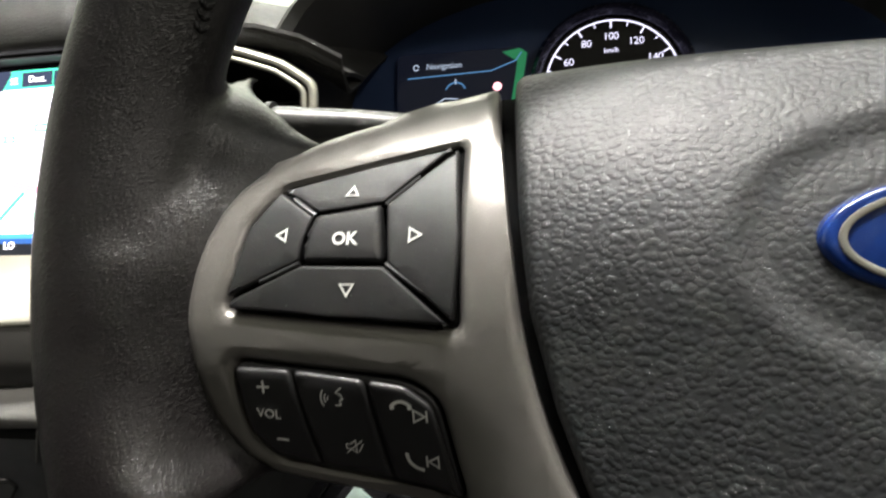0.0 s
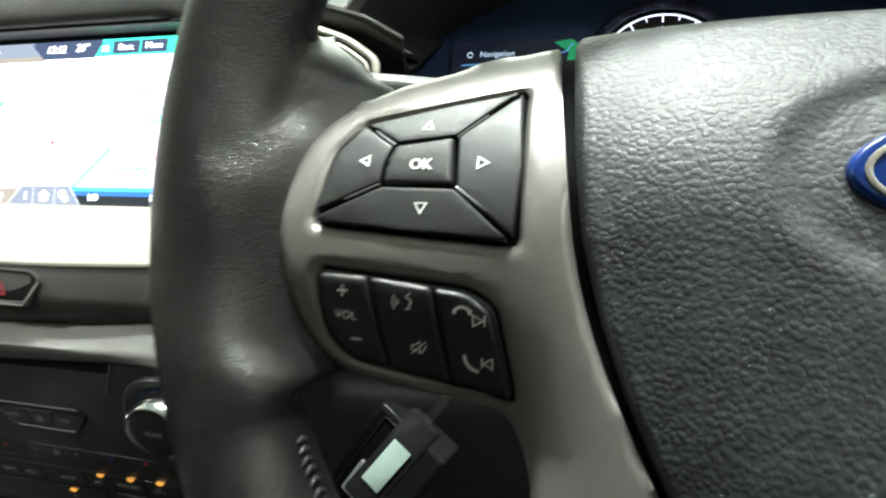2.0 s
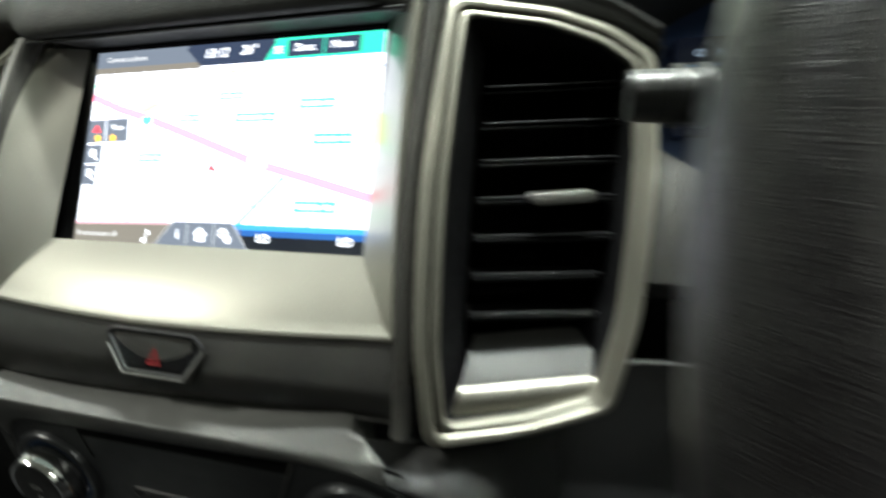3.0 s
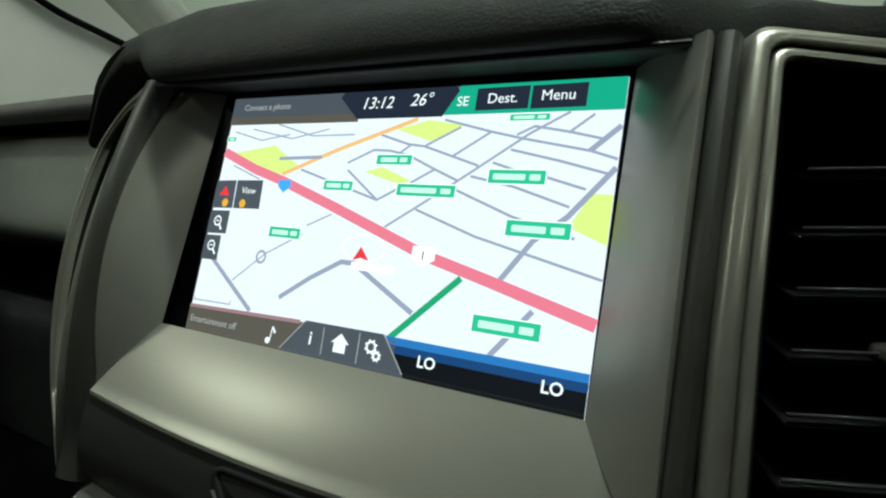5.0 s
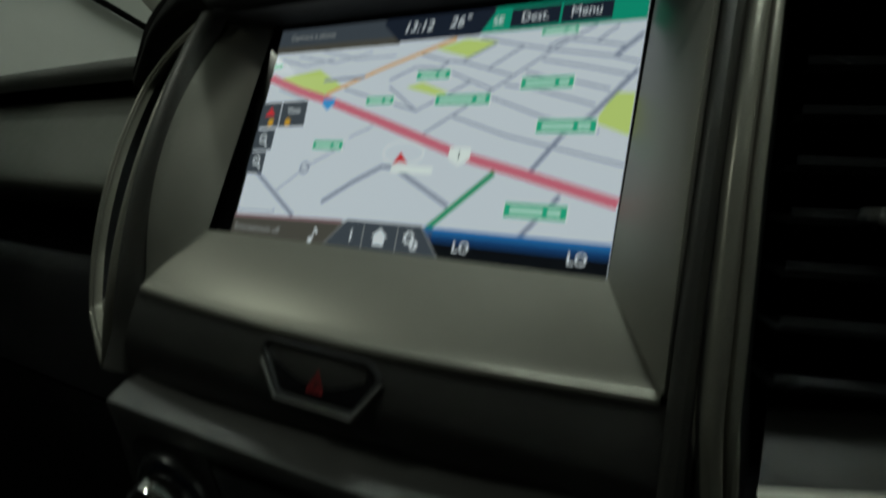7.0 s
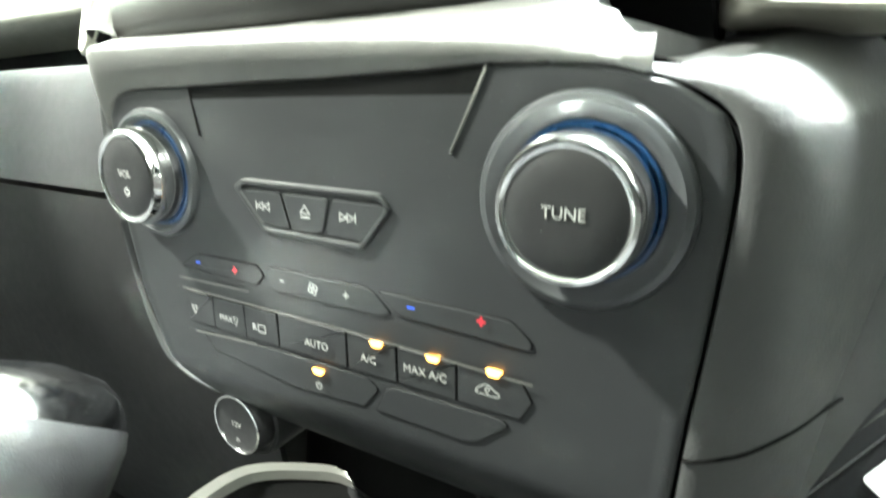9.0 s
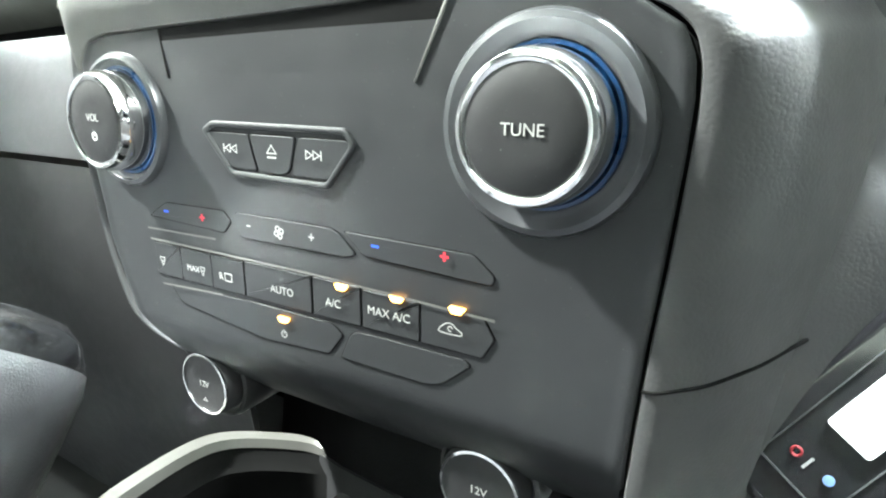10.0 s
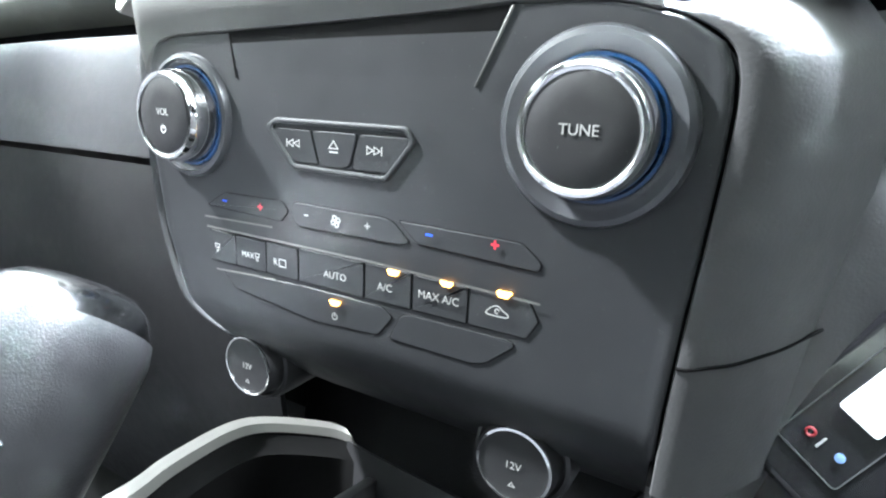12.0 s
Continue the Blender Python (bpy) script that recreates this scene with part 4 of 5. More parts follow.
hz, hz_in = rounded(hz_corners, 0.003, 4), rounded(inset(hz_corners, 0.0022), 0.002, 4)
# one silver rim: black above, paler below to paint light on its lower edge
part("rim", on_face(plate(hz, -0.0009, 0.005, 0.0008, [hz_in])), KEY, hazard)
part("lit_lower_rim", on_face(plate(mm([(26.0, -97.6), (17.6, -110.2), (-15.2, -110.0), (-25.5, -98.4), (-26.6, -98.8), (-15.8, -111.2), (18.3, -111.4), (27.2, -97.6)]), -0.0016, 0.003, 0.0003)), GREY_TRIM, hazard, "thin lower rim, paler as if lit from above")
part("rocker", on_face(plate(rounded(inset(hz_corners, 0.0020), 0.002, 4), 0.0002, 0.005, 0.0008)), GLOSS, hazard)
tri = on_face(joined(stroke(mm([(-3.2, -105.4), (3.6, -105.4), (0.2, -98.6), (-3.2, -105.4)]), 0.0007, 0), stroke(mm([(-1.4, -104.2), (1.8, -104.2), (0.2, -101), (-1.4, -104.2)]), 0.0005, 0)))
part("triangle_sign", tri, SIGN_RED, hazard, "red double triangle", smooth=False)

# ---- climate and radio panel ----
FACIA = DASH @ Matrix.Translation((0, 0.0137, -0.1802)) @ Matrix.Rotation(radians(30.96), 4, "X")
TURNED = Matrix.Rotation(radians(90), 4, "X")
facia = thing("climate_panel", "charcoal radio and climate panel with chrome knobs and amber lamps", "control panel", (0, 0, -0.11), frame_of=FACIA)


def fp(name, bm, material, label="", parent=None, smooth=True, crease=38):
    return part(name, bm, material, parent or facia, label, FACIA, smooth, crease)


# faceplate: flat, with its chin rolled back below the buttons
ROLL = [(0, 1.2), (0.4, 0.4), (1.1, -0.05), (2.4, -0.3), (3.8, -0.22), (5.2, 0.0), (6.5, 0.0)]
face_rows = []
for v in np.r_[np.linspace(47.2, 30, 22), np.linspace(28, -76, 27), np.linspace(-79, -124, 16), np.linspace(-127, -150, 6)]:
    xl, xr = edge_at(LEFT_EDGE, v), edge_at(RIGHT_EDGE, v)
    deep = 0.0 if v > -76 else 0.9 * ((-76 - v) / 48) ** 1.7 * 42
    across = [(xl + d, h) for d, h in ROLL] + [(u, 0.0) for u in np.linspace(xl + 9, xr - 9, 24)] + [(xr - d, h) for d, h in ROLL[::-1]]
    face_rows.append([(u / 1000, (deep + h) / 1000, v / 1000) for u, h in across])
fp("faceplate", slab(face_rows, 0.002), PANEL)
# slot plate under the lip
slot = plate(mm([(-57.6, 37.4), (1.4, 38.8), (63.0, 39.7), (54, 19), (-54, 19)]), -0.0004, 0.001)
for vert in slot.verts:
    vert.co.y += 0.0006 * max(0, (0.030 - vert.co.z) / 0.011)
fp("slot_plate", slot, PANEL, crease=12)
# near-black plate paints the shade band in the slot mouth
fp("slot_shade", plate(mm([(-58.6, 41.9), (1.4, 43.9), (44.6, 45.8), (66.6, 47.2), (63.4, 39.5), (1.4, 38.4), (-58, 37)]), -0.0002, 0.001), RUBBER_AND_SHADE)
fp("slot_edge", plate(mm([(66.6, 46.8), (63.2, 39.4), (55.4, 23.4), (56.0, 23.2), (64.2, 39.4), (67.6, 46.8)]), -0.0006, 0.001, 0.0002), GREY_TRIM, "thin pale edge of the slot")
fp("slot_edge", plate(mm([(-58.4, 41.5), (-55.4, 24), (-54.8, 24), (-57.6, 41.5)]), -0.0005, 0.001), RUBBER_AND_SHADE)
# rim outside the gap, on the passenger side and over the top
def outside(points, strip, high=None):
    """Rows across an outline: strip holds (distance outwards, y); the distance grows with the height by high."""
    dense, rows = smooth_line(points, 6), []
    for i, p in enumerate(dense):
        t = (Vector(dense[min(i + 1, len(dense) - 1)]) - Vector(dense[max(i - 1, 0)])).normalized()
        n, q = Vector((-t.y, t.x)), Vector(p)
        g = float(np.interp(q.y * 1000, *high)) if high else 1.0
        rows.append([((q + n * d * g).x, y, (q + n * d * g).y) for d, y in strip])
    return rows


left_line = [(x / 1000, v / 1000) for v, x in LEFT_EDGE[:-2]][::-1]
left_line.insert(0, (-0.0745, -0.106))
right_line = [(x / 1000, v / 1000) for v, x in RIGHT_EDGE[:-1]]
def sunk(rows):
    """Let rows follow the chin as it rolls back."""
    return [[(x, y + (0.0378 * ((-0.076 - v) / 0.048) ** 1.7 if v < -0.076 else 0.0), v) for x, y, v in row] for row in rows]


fp("surround", slab(sunk(outside(left_line, [(0.0010, 0.004), (0.0011, 0.0004), (0.0016, -0.0008), (0.0024, -0.0012), (0.0031, -0.0006), (0.0036, 0.002), (0.0038, 0.009)], ([-106, -96, -40, 0, 24, 34, 42], [0.6, 0.8, 0.85, 1, 1.8, 2.2, 2.2]))), 0.0008), GREY,
   "grey moulded rim round the panel")
# near-black strips painted in for the shade of the open gap
fp("surround_gap", slab(sunk(outside(left_line, [(-0.001, 0.0042), (0.003, 0.0042)])), 0.0008), RUBBER_AND_SHADE)
fp("surround_gap", slab(outside(right_line, [(-0.001, 0.0042), (0.004, 0.0042)]), 0.0008), RUBBER_AND_SHADE)
fp("surround", slab(outside(right_line, [(0.0008, 0.0040), (0.0009, 0.0012), (0.0014, 0.0005), (0.0030, 0.0003), (0.0060, 0.0009), (0.0090, 0.0022), (0.0120, 0.0042), (0.0160, 0.0080), (0.0200, 0.0132), (0.0250, 0.0212), (0.0310, 0.0330), (0.0400, 0.0530)], ([30, 38, 43, 47], [1, 0.75, 0.3, 0.1])), 0.0006), GREY, "grey edge of the knee panel")


def knob(name, x, v, words, small):
    """A chrome-ringed turning knob in a stepped collar."""
    base, wide = Matrix.Translation((x, 0, v)) @ TURNED, 0.94 if small else 1.02
    k = fp(name, turned([(0.0285 * wide, -0.001), (0.0285 * wide, 0.0012), (0.0276 * wide, 0.0028), (0.0258 * wide, 0.0034), (0.0238, 0.0016), (0.0218, 0.0005)], base), COLLAR, "chrome-ringed black turning knob")
    fp("light_ring", turned([(0.0217, 0.0002), (0.0215, 0.0014), (0.0205, 0.0016), (0.0200, 0.0005)], base), BLUE_RING, "translucent blue light ring", k)
    fp("grip", turned([(0.0200, 0.0005), (0.0199, 0.0050), (0.0196, 0.0095), (0.0190, 0.0122), (0.0182, 0.0138), (0.0171, 0.0141), (0.0162, 0.0134)], base), CHROME, "polished chrome ring", k)
    fp("cap", turned([(0.0164, 0.004), (0.0164, 0.0131), (0.0155, 0.0136), (0.008, 0.0137), (0.0005, 0.0138)], base), KEY, "", k)
    for text_words, size, dz in words:
        fp("lettering", moved(lettering(text_words, size), x, -0.0140, v + dz), INK_DIM, "", k, False)
    if small:
        fp("power_sign", joined(stroke(arc(x, v - 0.0055, 0.0015, 120, 420, 14), 0.0004, -0.0140), stroke([(x, v - 0.0055), (x, v - 0.0036)], 0.0004, -0.0140)), INK, "", k, False)
    return k


def turned(profile, base):
    bm = lathe(profile, 64)
    bm.transform(base)
    return bm


knob("tuning_knob", 0.0950, 0.0122, (("TUNE", 0.0044, 0.0),), False)
knob("volume_knob", -0.0858, 0.0074, (("VOL", 0.0042, 0.0015),), True)


def button(corners, radius, label="", up=0.0008):
    """A key that stands a little proud in a dark gap."""
    pts = mm(corners)
    fp("key_gap", plate(rounded(pts, radius, 3), -0.0003, 0.0005), RUBBER_AND_SHADE)
    return fp("button", plate(rounded(inset(pts, 0.00022), radius, 3), -up * 0.7, 0.0003, 0.0003), PANEL, label, crease=12)


# media keys
media_corners = mm([(-38.5, 6), (-33, 9.4), (30.5, 9.4), (34.5, 4), (22, -11), (-24, -10.4)])
media = rounded(media_corners, 0.002, 4)
fp("key_frame", plate(media, -0.0013, 0.0005, 0.0008, [rounded(inset(media_corners, 0.0022), 0.0015, 4)]), PANEL, "raised rim round the media keys", crease=12)
button([(-36, 5.6), (-14.4, 5.6), (-13.6, 2), (-10.6, -7.6), (-22, -7.6), (-29.5, -5)], 0.0012)
button([(-13.6, 5.6), (8.6, 5.6), (5.2, -6.6), (2, -8), (-7.6, -8), (-10, -6.6)], 0.0018, "", 0.0012)
button([(9.6, 5.6), (30.6, 5.6), (31.6, 3.4), (22, -8), (6, -8), (7, -3)], 0.0012)
IC = -0.0014


def sign(bm, material=None):
    fp("sign", bm, material or INK_DIM, "", None, False)


def triangle(u, v, s, right=True):
    d = s if right else -s
    return stroke(mm([(u - d, v + s), (u + d, v), (u - d, v - s), (u - d, v + s)]), 0.0004, IC)


sign(joined(triangle(-21, 0, 1.4, False), triangle(-24.2, 0, 1.4, False), stroke(mm([(-26.2, 1.6), (-26.2, -1.6)]), 0.0005, IC)))
sign(joined(triangle(15, 0, 1.4), triangle(18.2, 0, 1.4), stroke(mm([(20.2, 1.6), (20.2, -1.6)]), 0.0005, IC)))
sign(joined(stroke(mm([(-4.4, -0.6), (-2.2, 2.2), (0, -0.6), (-4.4, -0.6)]), 0.0004, IC), stroke(mm([(-4.4, -2), (0, -2)]), 0.0006, IC)))
# temperature and fan keys
button([(-78, -31.5), (-66, -24.5), (-31, -24), (-27, -28), (-31.5, -33)], 0.0015)
button([(-24.5, -23.6), (22, -23.8), (25.5, -25), (33, -31.6), (28, -33.4), (-22, -33.6), (-26, -28)], 0.0015)
button([(27, -24), (76, -24.6), (83.5, -30.6), (82.5, -33.6), (36, -31.8)], 0.0015)
sign(stroke(mm([(-66.3, -28), (-63.3, -28)]), 0.0008, IC), INK_BLUE)
sign(joined(stroke(mm([(-44.1, -28), (-41.1, -28)]), 0.0008, IC), stroke(mm([(-42.6, -26.5), (-42.6, -29.5)]), 0.0008, IC)), INK_RED)
sign(stroke(mm([(39.7, -27.2), (42.7, -27.2)]), 0.0008, IC), INK_BLUE)
sign(joined(stroke(mm([(65.3, -26.6), (68.3, -26.6)]), 0.0008, IC), stroke(mm([(66.8, -25.1), (66.8, -28.1)]), 0.0008, IC)), INK_RED)
sign(stroke(mm([(-17.8, -28), (-15.6, -28)]), 0.0006, IC))
sign(joined(stroke(mm([(12.8, -28), (15.4, -28)]), 0.0006, IC), stroke(mm([(14.1, -26.7), (14.1, -29.3)]), 0.0006, IC)))
for a in range(4):
    sign(stroke(arc(-0.0013 + 0.0014 * math.cos(a * math.pi / 2 + 0.4), -0.0284 + 0.0014 * math.sin(a * math.pi / 2 + 0.4), 0.0009, 0, 360, 12), 0.0005, IC))
# lower rows
fp("row_strip", stroke(mm([(-79, -36.6), (-36, -35.8)]), 0.0008, -0.0012), GREY_TRIM)
fp("row_strip", stroke(mm([(-78, -41.2), (14, -41.4), (84, -43.6)]), 0.0009, -0.0012), GREY_TRIM)
fp("row_strip", stroke(mm([(-73, -60.6), (-35, -58.4)]), 0.0008, -0.0012), GREY_TRIM)
row2 = ((-77, -60), (-60, -41), (-41, -22.5), (-22, 12), (12.6, 34), (34.6, 57.5), (58, 84))
for n, (u0, u1) in enumerate(row2):
    end = 4 if n == 6 else 0
    button([(u0, -42.4 - (0.6 if n > 4 else 0)), (u1 - end, -42.6 - (0.8 if n > 4 else 0)), (u1, -46 - end), (u1 - end, -57), (u0, -57)], 0.0008)
button([(-69, -60.5), (-22, -58.4), (21, -58.4), (26, -62), (19, -71), (-14, -73), (-62, -68)], 0.0015, "", 0.0006)
button([(29, -60.6), (33, -58.8), (74, -58.6), (76.5, -60.6), (66, -69.6), (60, -71.4), (24, -71)], 0.0015, "plain blank key", 0.0008)
for words, size, u, v in (("AUTO", 0.0042, -1.8, -50.6), ("A/C", 0.0042, 22.6, -50.4), ("MAX A/C", 0.0042, 46, -49.6), ("MAX", 0.0036, -51.4, -50.4), ("R", 0.0040, -34.6, -50.6)):
    sign(moved(lettering(words, size), u / 1000, IC, v / 1000))
for u, v, s in ((-71.2, -50, 1.5), (-45.6, -50.2, 1.3)):
    sign(joined(stroke(mm([(u - s, v + s), (u + s, v + s), (u + s * 0.7, v - s * 0.2), (u - s * 0.7, v - s * 0.2), (u - s, v + s)]), 0.0004, IC),
                stroke(mm([(u - 0.6, v - 0.8), (u - 0.2, v - 2.2)]), 0.0004, IC), stroke(mm([(u + 0.6, v - 0.8), (u + 0.2, v - 2.2)]), 0.0004, IC)))
sign(stroke(mm([(-32.4, -49), (-28.6, -49), (-28.6, -52), (-32.4, -52), (-32.4, -49)]), 0.0005, IC))
sign(joined(stroke(smooth_line(mm([(65.4, -49.6), (66.6, -48.4), (68.4, -47.4), (70, -47.6), (71.4, -48.8), (73, -49.6), (72.6, -50.8), (65.6, -50.8), (65.4, -49.6)]), 3), 0.0004, IC),
            stroke(arc(0.0692, -0.0492, 0.0008, 0, 300, 10), 0.0004, IC)))
sign(joined(stroke(arc(-0.0020, -0.0676, 0.0013, 110, 430, 14), 0.0004, IC), stroke(mm([(-2, -67.6), (-2, -65.8)]), 0.0004, IC)))
for u, v in ((26.1, -43.9), (49.1, -43.6), (71.1, -43.0), (-2.2, -62)):
    fp("indicator_lamp", plate(rounded(mm([(u - 2.8, v + 0.9), (u + 2.8, v + 0.9), (u + 1.7, v - 1.1), (u - 1.7, v - 1.1)]), 0.0005, 2), -0.0015, 0.0), AMBER, "lit amber lamp", None, False)


# ---- power sockets under the panel ----
def power_socket(x, label):
    f = FACIA @ Matrix.Translation((x, 0.0095, -0.1123))
    s = thing("power_socket", label, "power socket", (0, 0.02, 0), group="power sockets under the panel", frame_of=f)
    base = Matrix.Identity(4) @ TURNED
    part("collar", turned([(0.0205, -0.060), (0.0205, -0.010), (0.0196, -0.0075), (0.0180, -0.0068), (0.0168, -0.0085)], base), SATIN, s, "", f)
    part("lid", turned([(0.0162, -0.020), (0.0162, -0.0020), (0.0150, 0.0), (0.0005, 0.0001)], base), KEY, s, "", f)
    part("ring", turned([(0.0152, -0.001), (0.0152, 0.0005), (0.0142, 0.0007), (0.0139, -0.001)], base), CHROME, s, "thin bright ring", f)
    part("lettering", moved(lettering("12V", 0.0043), 0, -0.0005, 0), INK_DIM, s, "", f, False)
    part("arrow_sign", stroke(mm([(-1.2, -8.6), (0, -7), (1.2, -8.6), (-1.2, -8.6)]), 0.0004, -0.0005), INK_DIM, s, "", f, False)
    return s


power_socket(0.0752, "closed black 12V socket with a bright ring")
power_socket(-0.0678, "closed black 12V socket beside the gear lever")

# ---- steering wheel ----
HUB = (0.397, -0.150, -0.062)
wheel = thing("steering_wheel", "black leather steering wheel with silver spokes and switch pads", "steering wheel", (HUB[0], 0.0, HUB[2] - 0.18))


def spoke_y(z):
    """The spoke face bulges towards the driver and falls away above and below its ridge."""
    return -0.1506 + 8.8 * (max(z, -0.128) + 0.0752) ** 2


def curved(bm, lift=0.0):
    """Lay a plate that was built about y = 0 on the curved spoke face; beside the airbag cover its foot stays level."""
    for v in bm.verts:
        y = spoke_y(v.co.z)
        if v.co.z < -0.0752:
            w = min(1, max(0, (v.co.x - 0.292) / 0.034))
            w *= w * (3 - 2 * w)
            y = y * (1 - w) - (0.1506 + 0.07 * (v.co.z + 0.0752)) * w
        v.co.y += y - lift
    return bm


def torus(centre, big, small, n=160, m=20, squeeze=1.0):
    rings = []
    for i in range(n):
        a = 2 * math.pi * i / n
        rings.append([(centre[0] + (big + small * math.cos(2 * math.pi * k / m)) * math.cos(a), centre[1] + small * squeeze * math.sin(2 * math.pi * k / m),
                       centre[2] + (big + small * math.cos(2 * math.pi * k / m)) * math.sin(a)) for k in range(m)])
    rings.append(rings[0])
    bm = loft(rings)
    bmesh.ops.remove_doubles(bm, verts=bm.verts[:], dist=1e-6)
    return bm


def silver_edge(z):
    """How far from the hub the silver face ends at height z."""
    return float(np.interp(-z, [0.025, 0.0337, 0.0402, 0.047, 0.0586, 0.073, 0.082, 0.095, 0.106, 0.113, 0.122], [0.122, 0.127, 0.137, 0.145, 0.1504, 0.1531, 0.1529, 0.150, 0.145, 0.1365, 0.132]))


RIM, GRIP = 0.1738, 0.0164


def leather_y(d, z):
    """The leather between rim and silver face: d is the distance out from the silver edge."""
    off = float(np.interp(d, [-0.014, -0.004, 0, 0.002, 0.0045, 0.010, 0.018, 0.026], [0.006, 0.0032, 0.0004, -0.0018, -0.0046, -0.0098, -0.0146, -0.0156]))
    high = min(1, max(0, (z + 0.072) / 0.030))
    off *= 1 - 0.52 * high * high * (3 - 2 * high) * min(1, max(0, (0.028 - d) / 0.012)) if d > 0 else 1
    blend = min(1, max(0, d) / 0.012)
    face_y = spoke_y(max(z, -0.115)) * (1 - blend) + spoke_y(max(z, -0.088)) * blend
    return face_y + off + 0.0028 * (max(0.0, z + 0.062) / 0.03) ** 1.5


rim_bm = torus((HUB[0], HUB[1] + 0.0043, HUB[2]), RIM, GRIP, squeeze=1.12)
# the grip thins towards each spoke
for vert in rim_bm.verts:
    x, y, z = vert.co
    u = min(1, max(0, (RIM + 0.003 - math.hypot(x - HUB[0], z - HUB[2])) / 0.026))
    w = min(1, max(0, (0.040 - z) / 0.045)) * min(1, max(0, (z + 0.165) / 0.085))
    w *= w * (3 - 2 * w)
    high = min(1, max(0, (z + 0.068) / 0.045))
    if y < HUB[1] + 0.008:
        vert.co.y += w * max(0.0, -0.1642 + 0.0165 * u ** 1.4 * (1 + 0.55 * high * high * (3 - 2 * high)) - y)
for sx in (-1, 1):
    # leather-covered root of each spoke, flowing from the rim to the silver face
    rings = []
    for g, top, foot in ((-0.014, -0.041, -0.106), (-0.004, -0.0355, -0.1115), (0.0, -0.0335, -0.1140), (0.002, -0.0328, -0.1145), (0.0045, -0.0322, -0.1155), (0.009, -0.0305, -0.118), (0.014, -0.0280, -0.121), (0.020, -0.0240, -0.126),
                         (0.028, -0.0175, -0.132), (0.036, -0.0090, -0.140), (0.044, 0.000, -0.148)):
        ring = []
        for a in np.linspace(0, 2 * math.pi, 56, endpoint=False):
            c, s = math.cos(a), math.sin(a)
            z = (top + foot) / 2 + (top - foot) / 2 * math.copysign(abs(c) ** 0.7, c)
            x = min(0.167 + g * 0.05, silver_edge(z) + g, math.sqrt((RIM - 0.005) ** 2 - (z - HUB[2]) ** 2))
            ring.append((HUB[0] + sx * x, leather_y(x - silver_edge(z), z) + 0.007 - 0.007 * math.copysign(abs(s) ** 0.6, s), z))
        rings.append(ring)
    rim_bm = joined(rim_bm, loft(rings, cap=True))
rim = part("rim", rim_bm, LEATHER, wheel, "worn black leather rim")
melt = rim.modifiers.new("melt", "REMESH")
melt.mode, melt.voxel_size, melt.use_smooth_shade = "VOXEL", 0.0015, True
soften = rim.modifiers.new("soften", "SMOOTH")
soften.factor, soften.iterations = 0.8, 26
# laced seam along the inside of the rim, above and below the spoke
THREAD = shader("dark_seam_thread", (0.010, 0.009, 0.009), 0.6, grain=5000, bump=0.4, vary=0.2)
leather = rim.evaluated_get(bpy.context.evaluated_depsgraph_get())


def on_leather(p, lift=0.0003):
    """The place on the leather nearest to p, and the way out of it."""
    found, at, normal, face_index = leather.closest_point_on_mesh(DASH @ Vector(p) - ORIGIN[rim])
    return DASH.inverted() @ (at + normal * lift + ORIGIN[rim]), DASH.to_3x3().inverted() @ normal


for seam_line in ([(0.2622, -0.1480, -0.1225), (0.2622, -0.1490, -0.1290), (0.2660, -0.1490, -0.1385), (0.2715, -0.1490, -0.1480)],
                  [(0.2494, -0.1530, -0.0150), (0.2530, -0.1540, -0.0020), (0.2585, -0.1540, 0.0120), (0.2665, -0.1540, 0.0280), (0.2770, -0.1540, 0.0430)]):
    line = [Vector(p) for p in smooth_line(seam_line, 24)]
    walked, last = 0.0, line[0]
    for k in range(1, len(line) - 1):
        walked += (line[k] - line[k - 1]).length
        if walked < 0.0023:
            continue
        walked = 0.0
        at, out = on_leather(line[k])
        ahead = (line[k + 1] - line[k - 1]).normalized()
        side = out.cross(ahead).normalized()
        for s in (-1, 1):
            far = on_leather(at + side * s * 0.0017 + ahead * 0.0017, 0.0001)[0]
            mid = on_leather(at + side * s * 0.0009 + ahead * 0.0008, 0.0005)[0]
            part("stitch", tube([at, mid, far], [0.0004, 0.00062, 0.0003], 6), THREAD, wheel)

outline = mm([(309.5, -19.6), (296.7, -23.8), (283.3, -28.9), (269.9, -33.7), (260.2, -40.2), (252.2, -47.1), (246.6, -58.6), (243.9, -73.1), (244.1, -82.1), (247, -95), (252.1, -106.2),
              (260.5, -113.2), (280.6, -117), (297, -117.6), (304.7, -122.8), (310, -136.2), (314, -152), (348, -152), (340.5, -136), (334.2, -123.9), (326.4, -106.5), (321.3, -92), (317.8, -76.1), (315, -52.2), (312.6, -30), (312, -20.6)])
pad1_corners = mm([(305, -37.3), (264, -47.4), (257.5, -56.5), (253.8, -75.2), (305.6, -79)])
pad2_corners = mm([(254.8, -85.6), (294.7, -89.2), (301, -93.3), (306, -116.6), (262, -109), (257, -102)])
pad1, pad2 = rounded(pad1_corners, 0.0022, 4), rounded(pad2_corners, 0.0035, 4)


def bend_plate(pts, front, back, bevel, holes=(), segments=3, step=0.004):
    """A plate cut into a fine grid and laid on the spoke's curve."""
    bm = plate(pts, front, back, bevel, holes, segments)
    for axis in (0, 2):
        lo, hi = min(v.co[axis] for v in bm.verts), max(v.co[axis] for v in bm.verts)
        for k in range(1, int((hi - lo) / step) + 1):
            co, no = [0, 0, 0], [0, 0, 0]
            co[axis], no[axis] = lo + k * step - 0.0007, 1
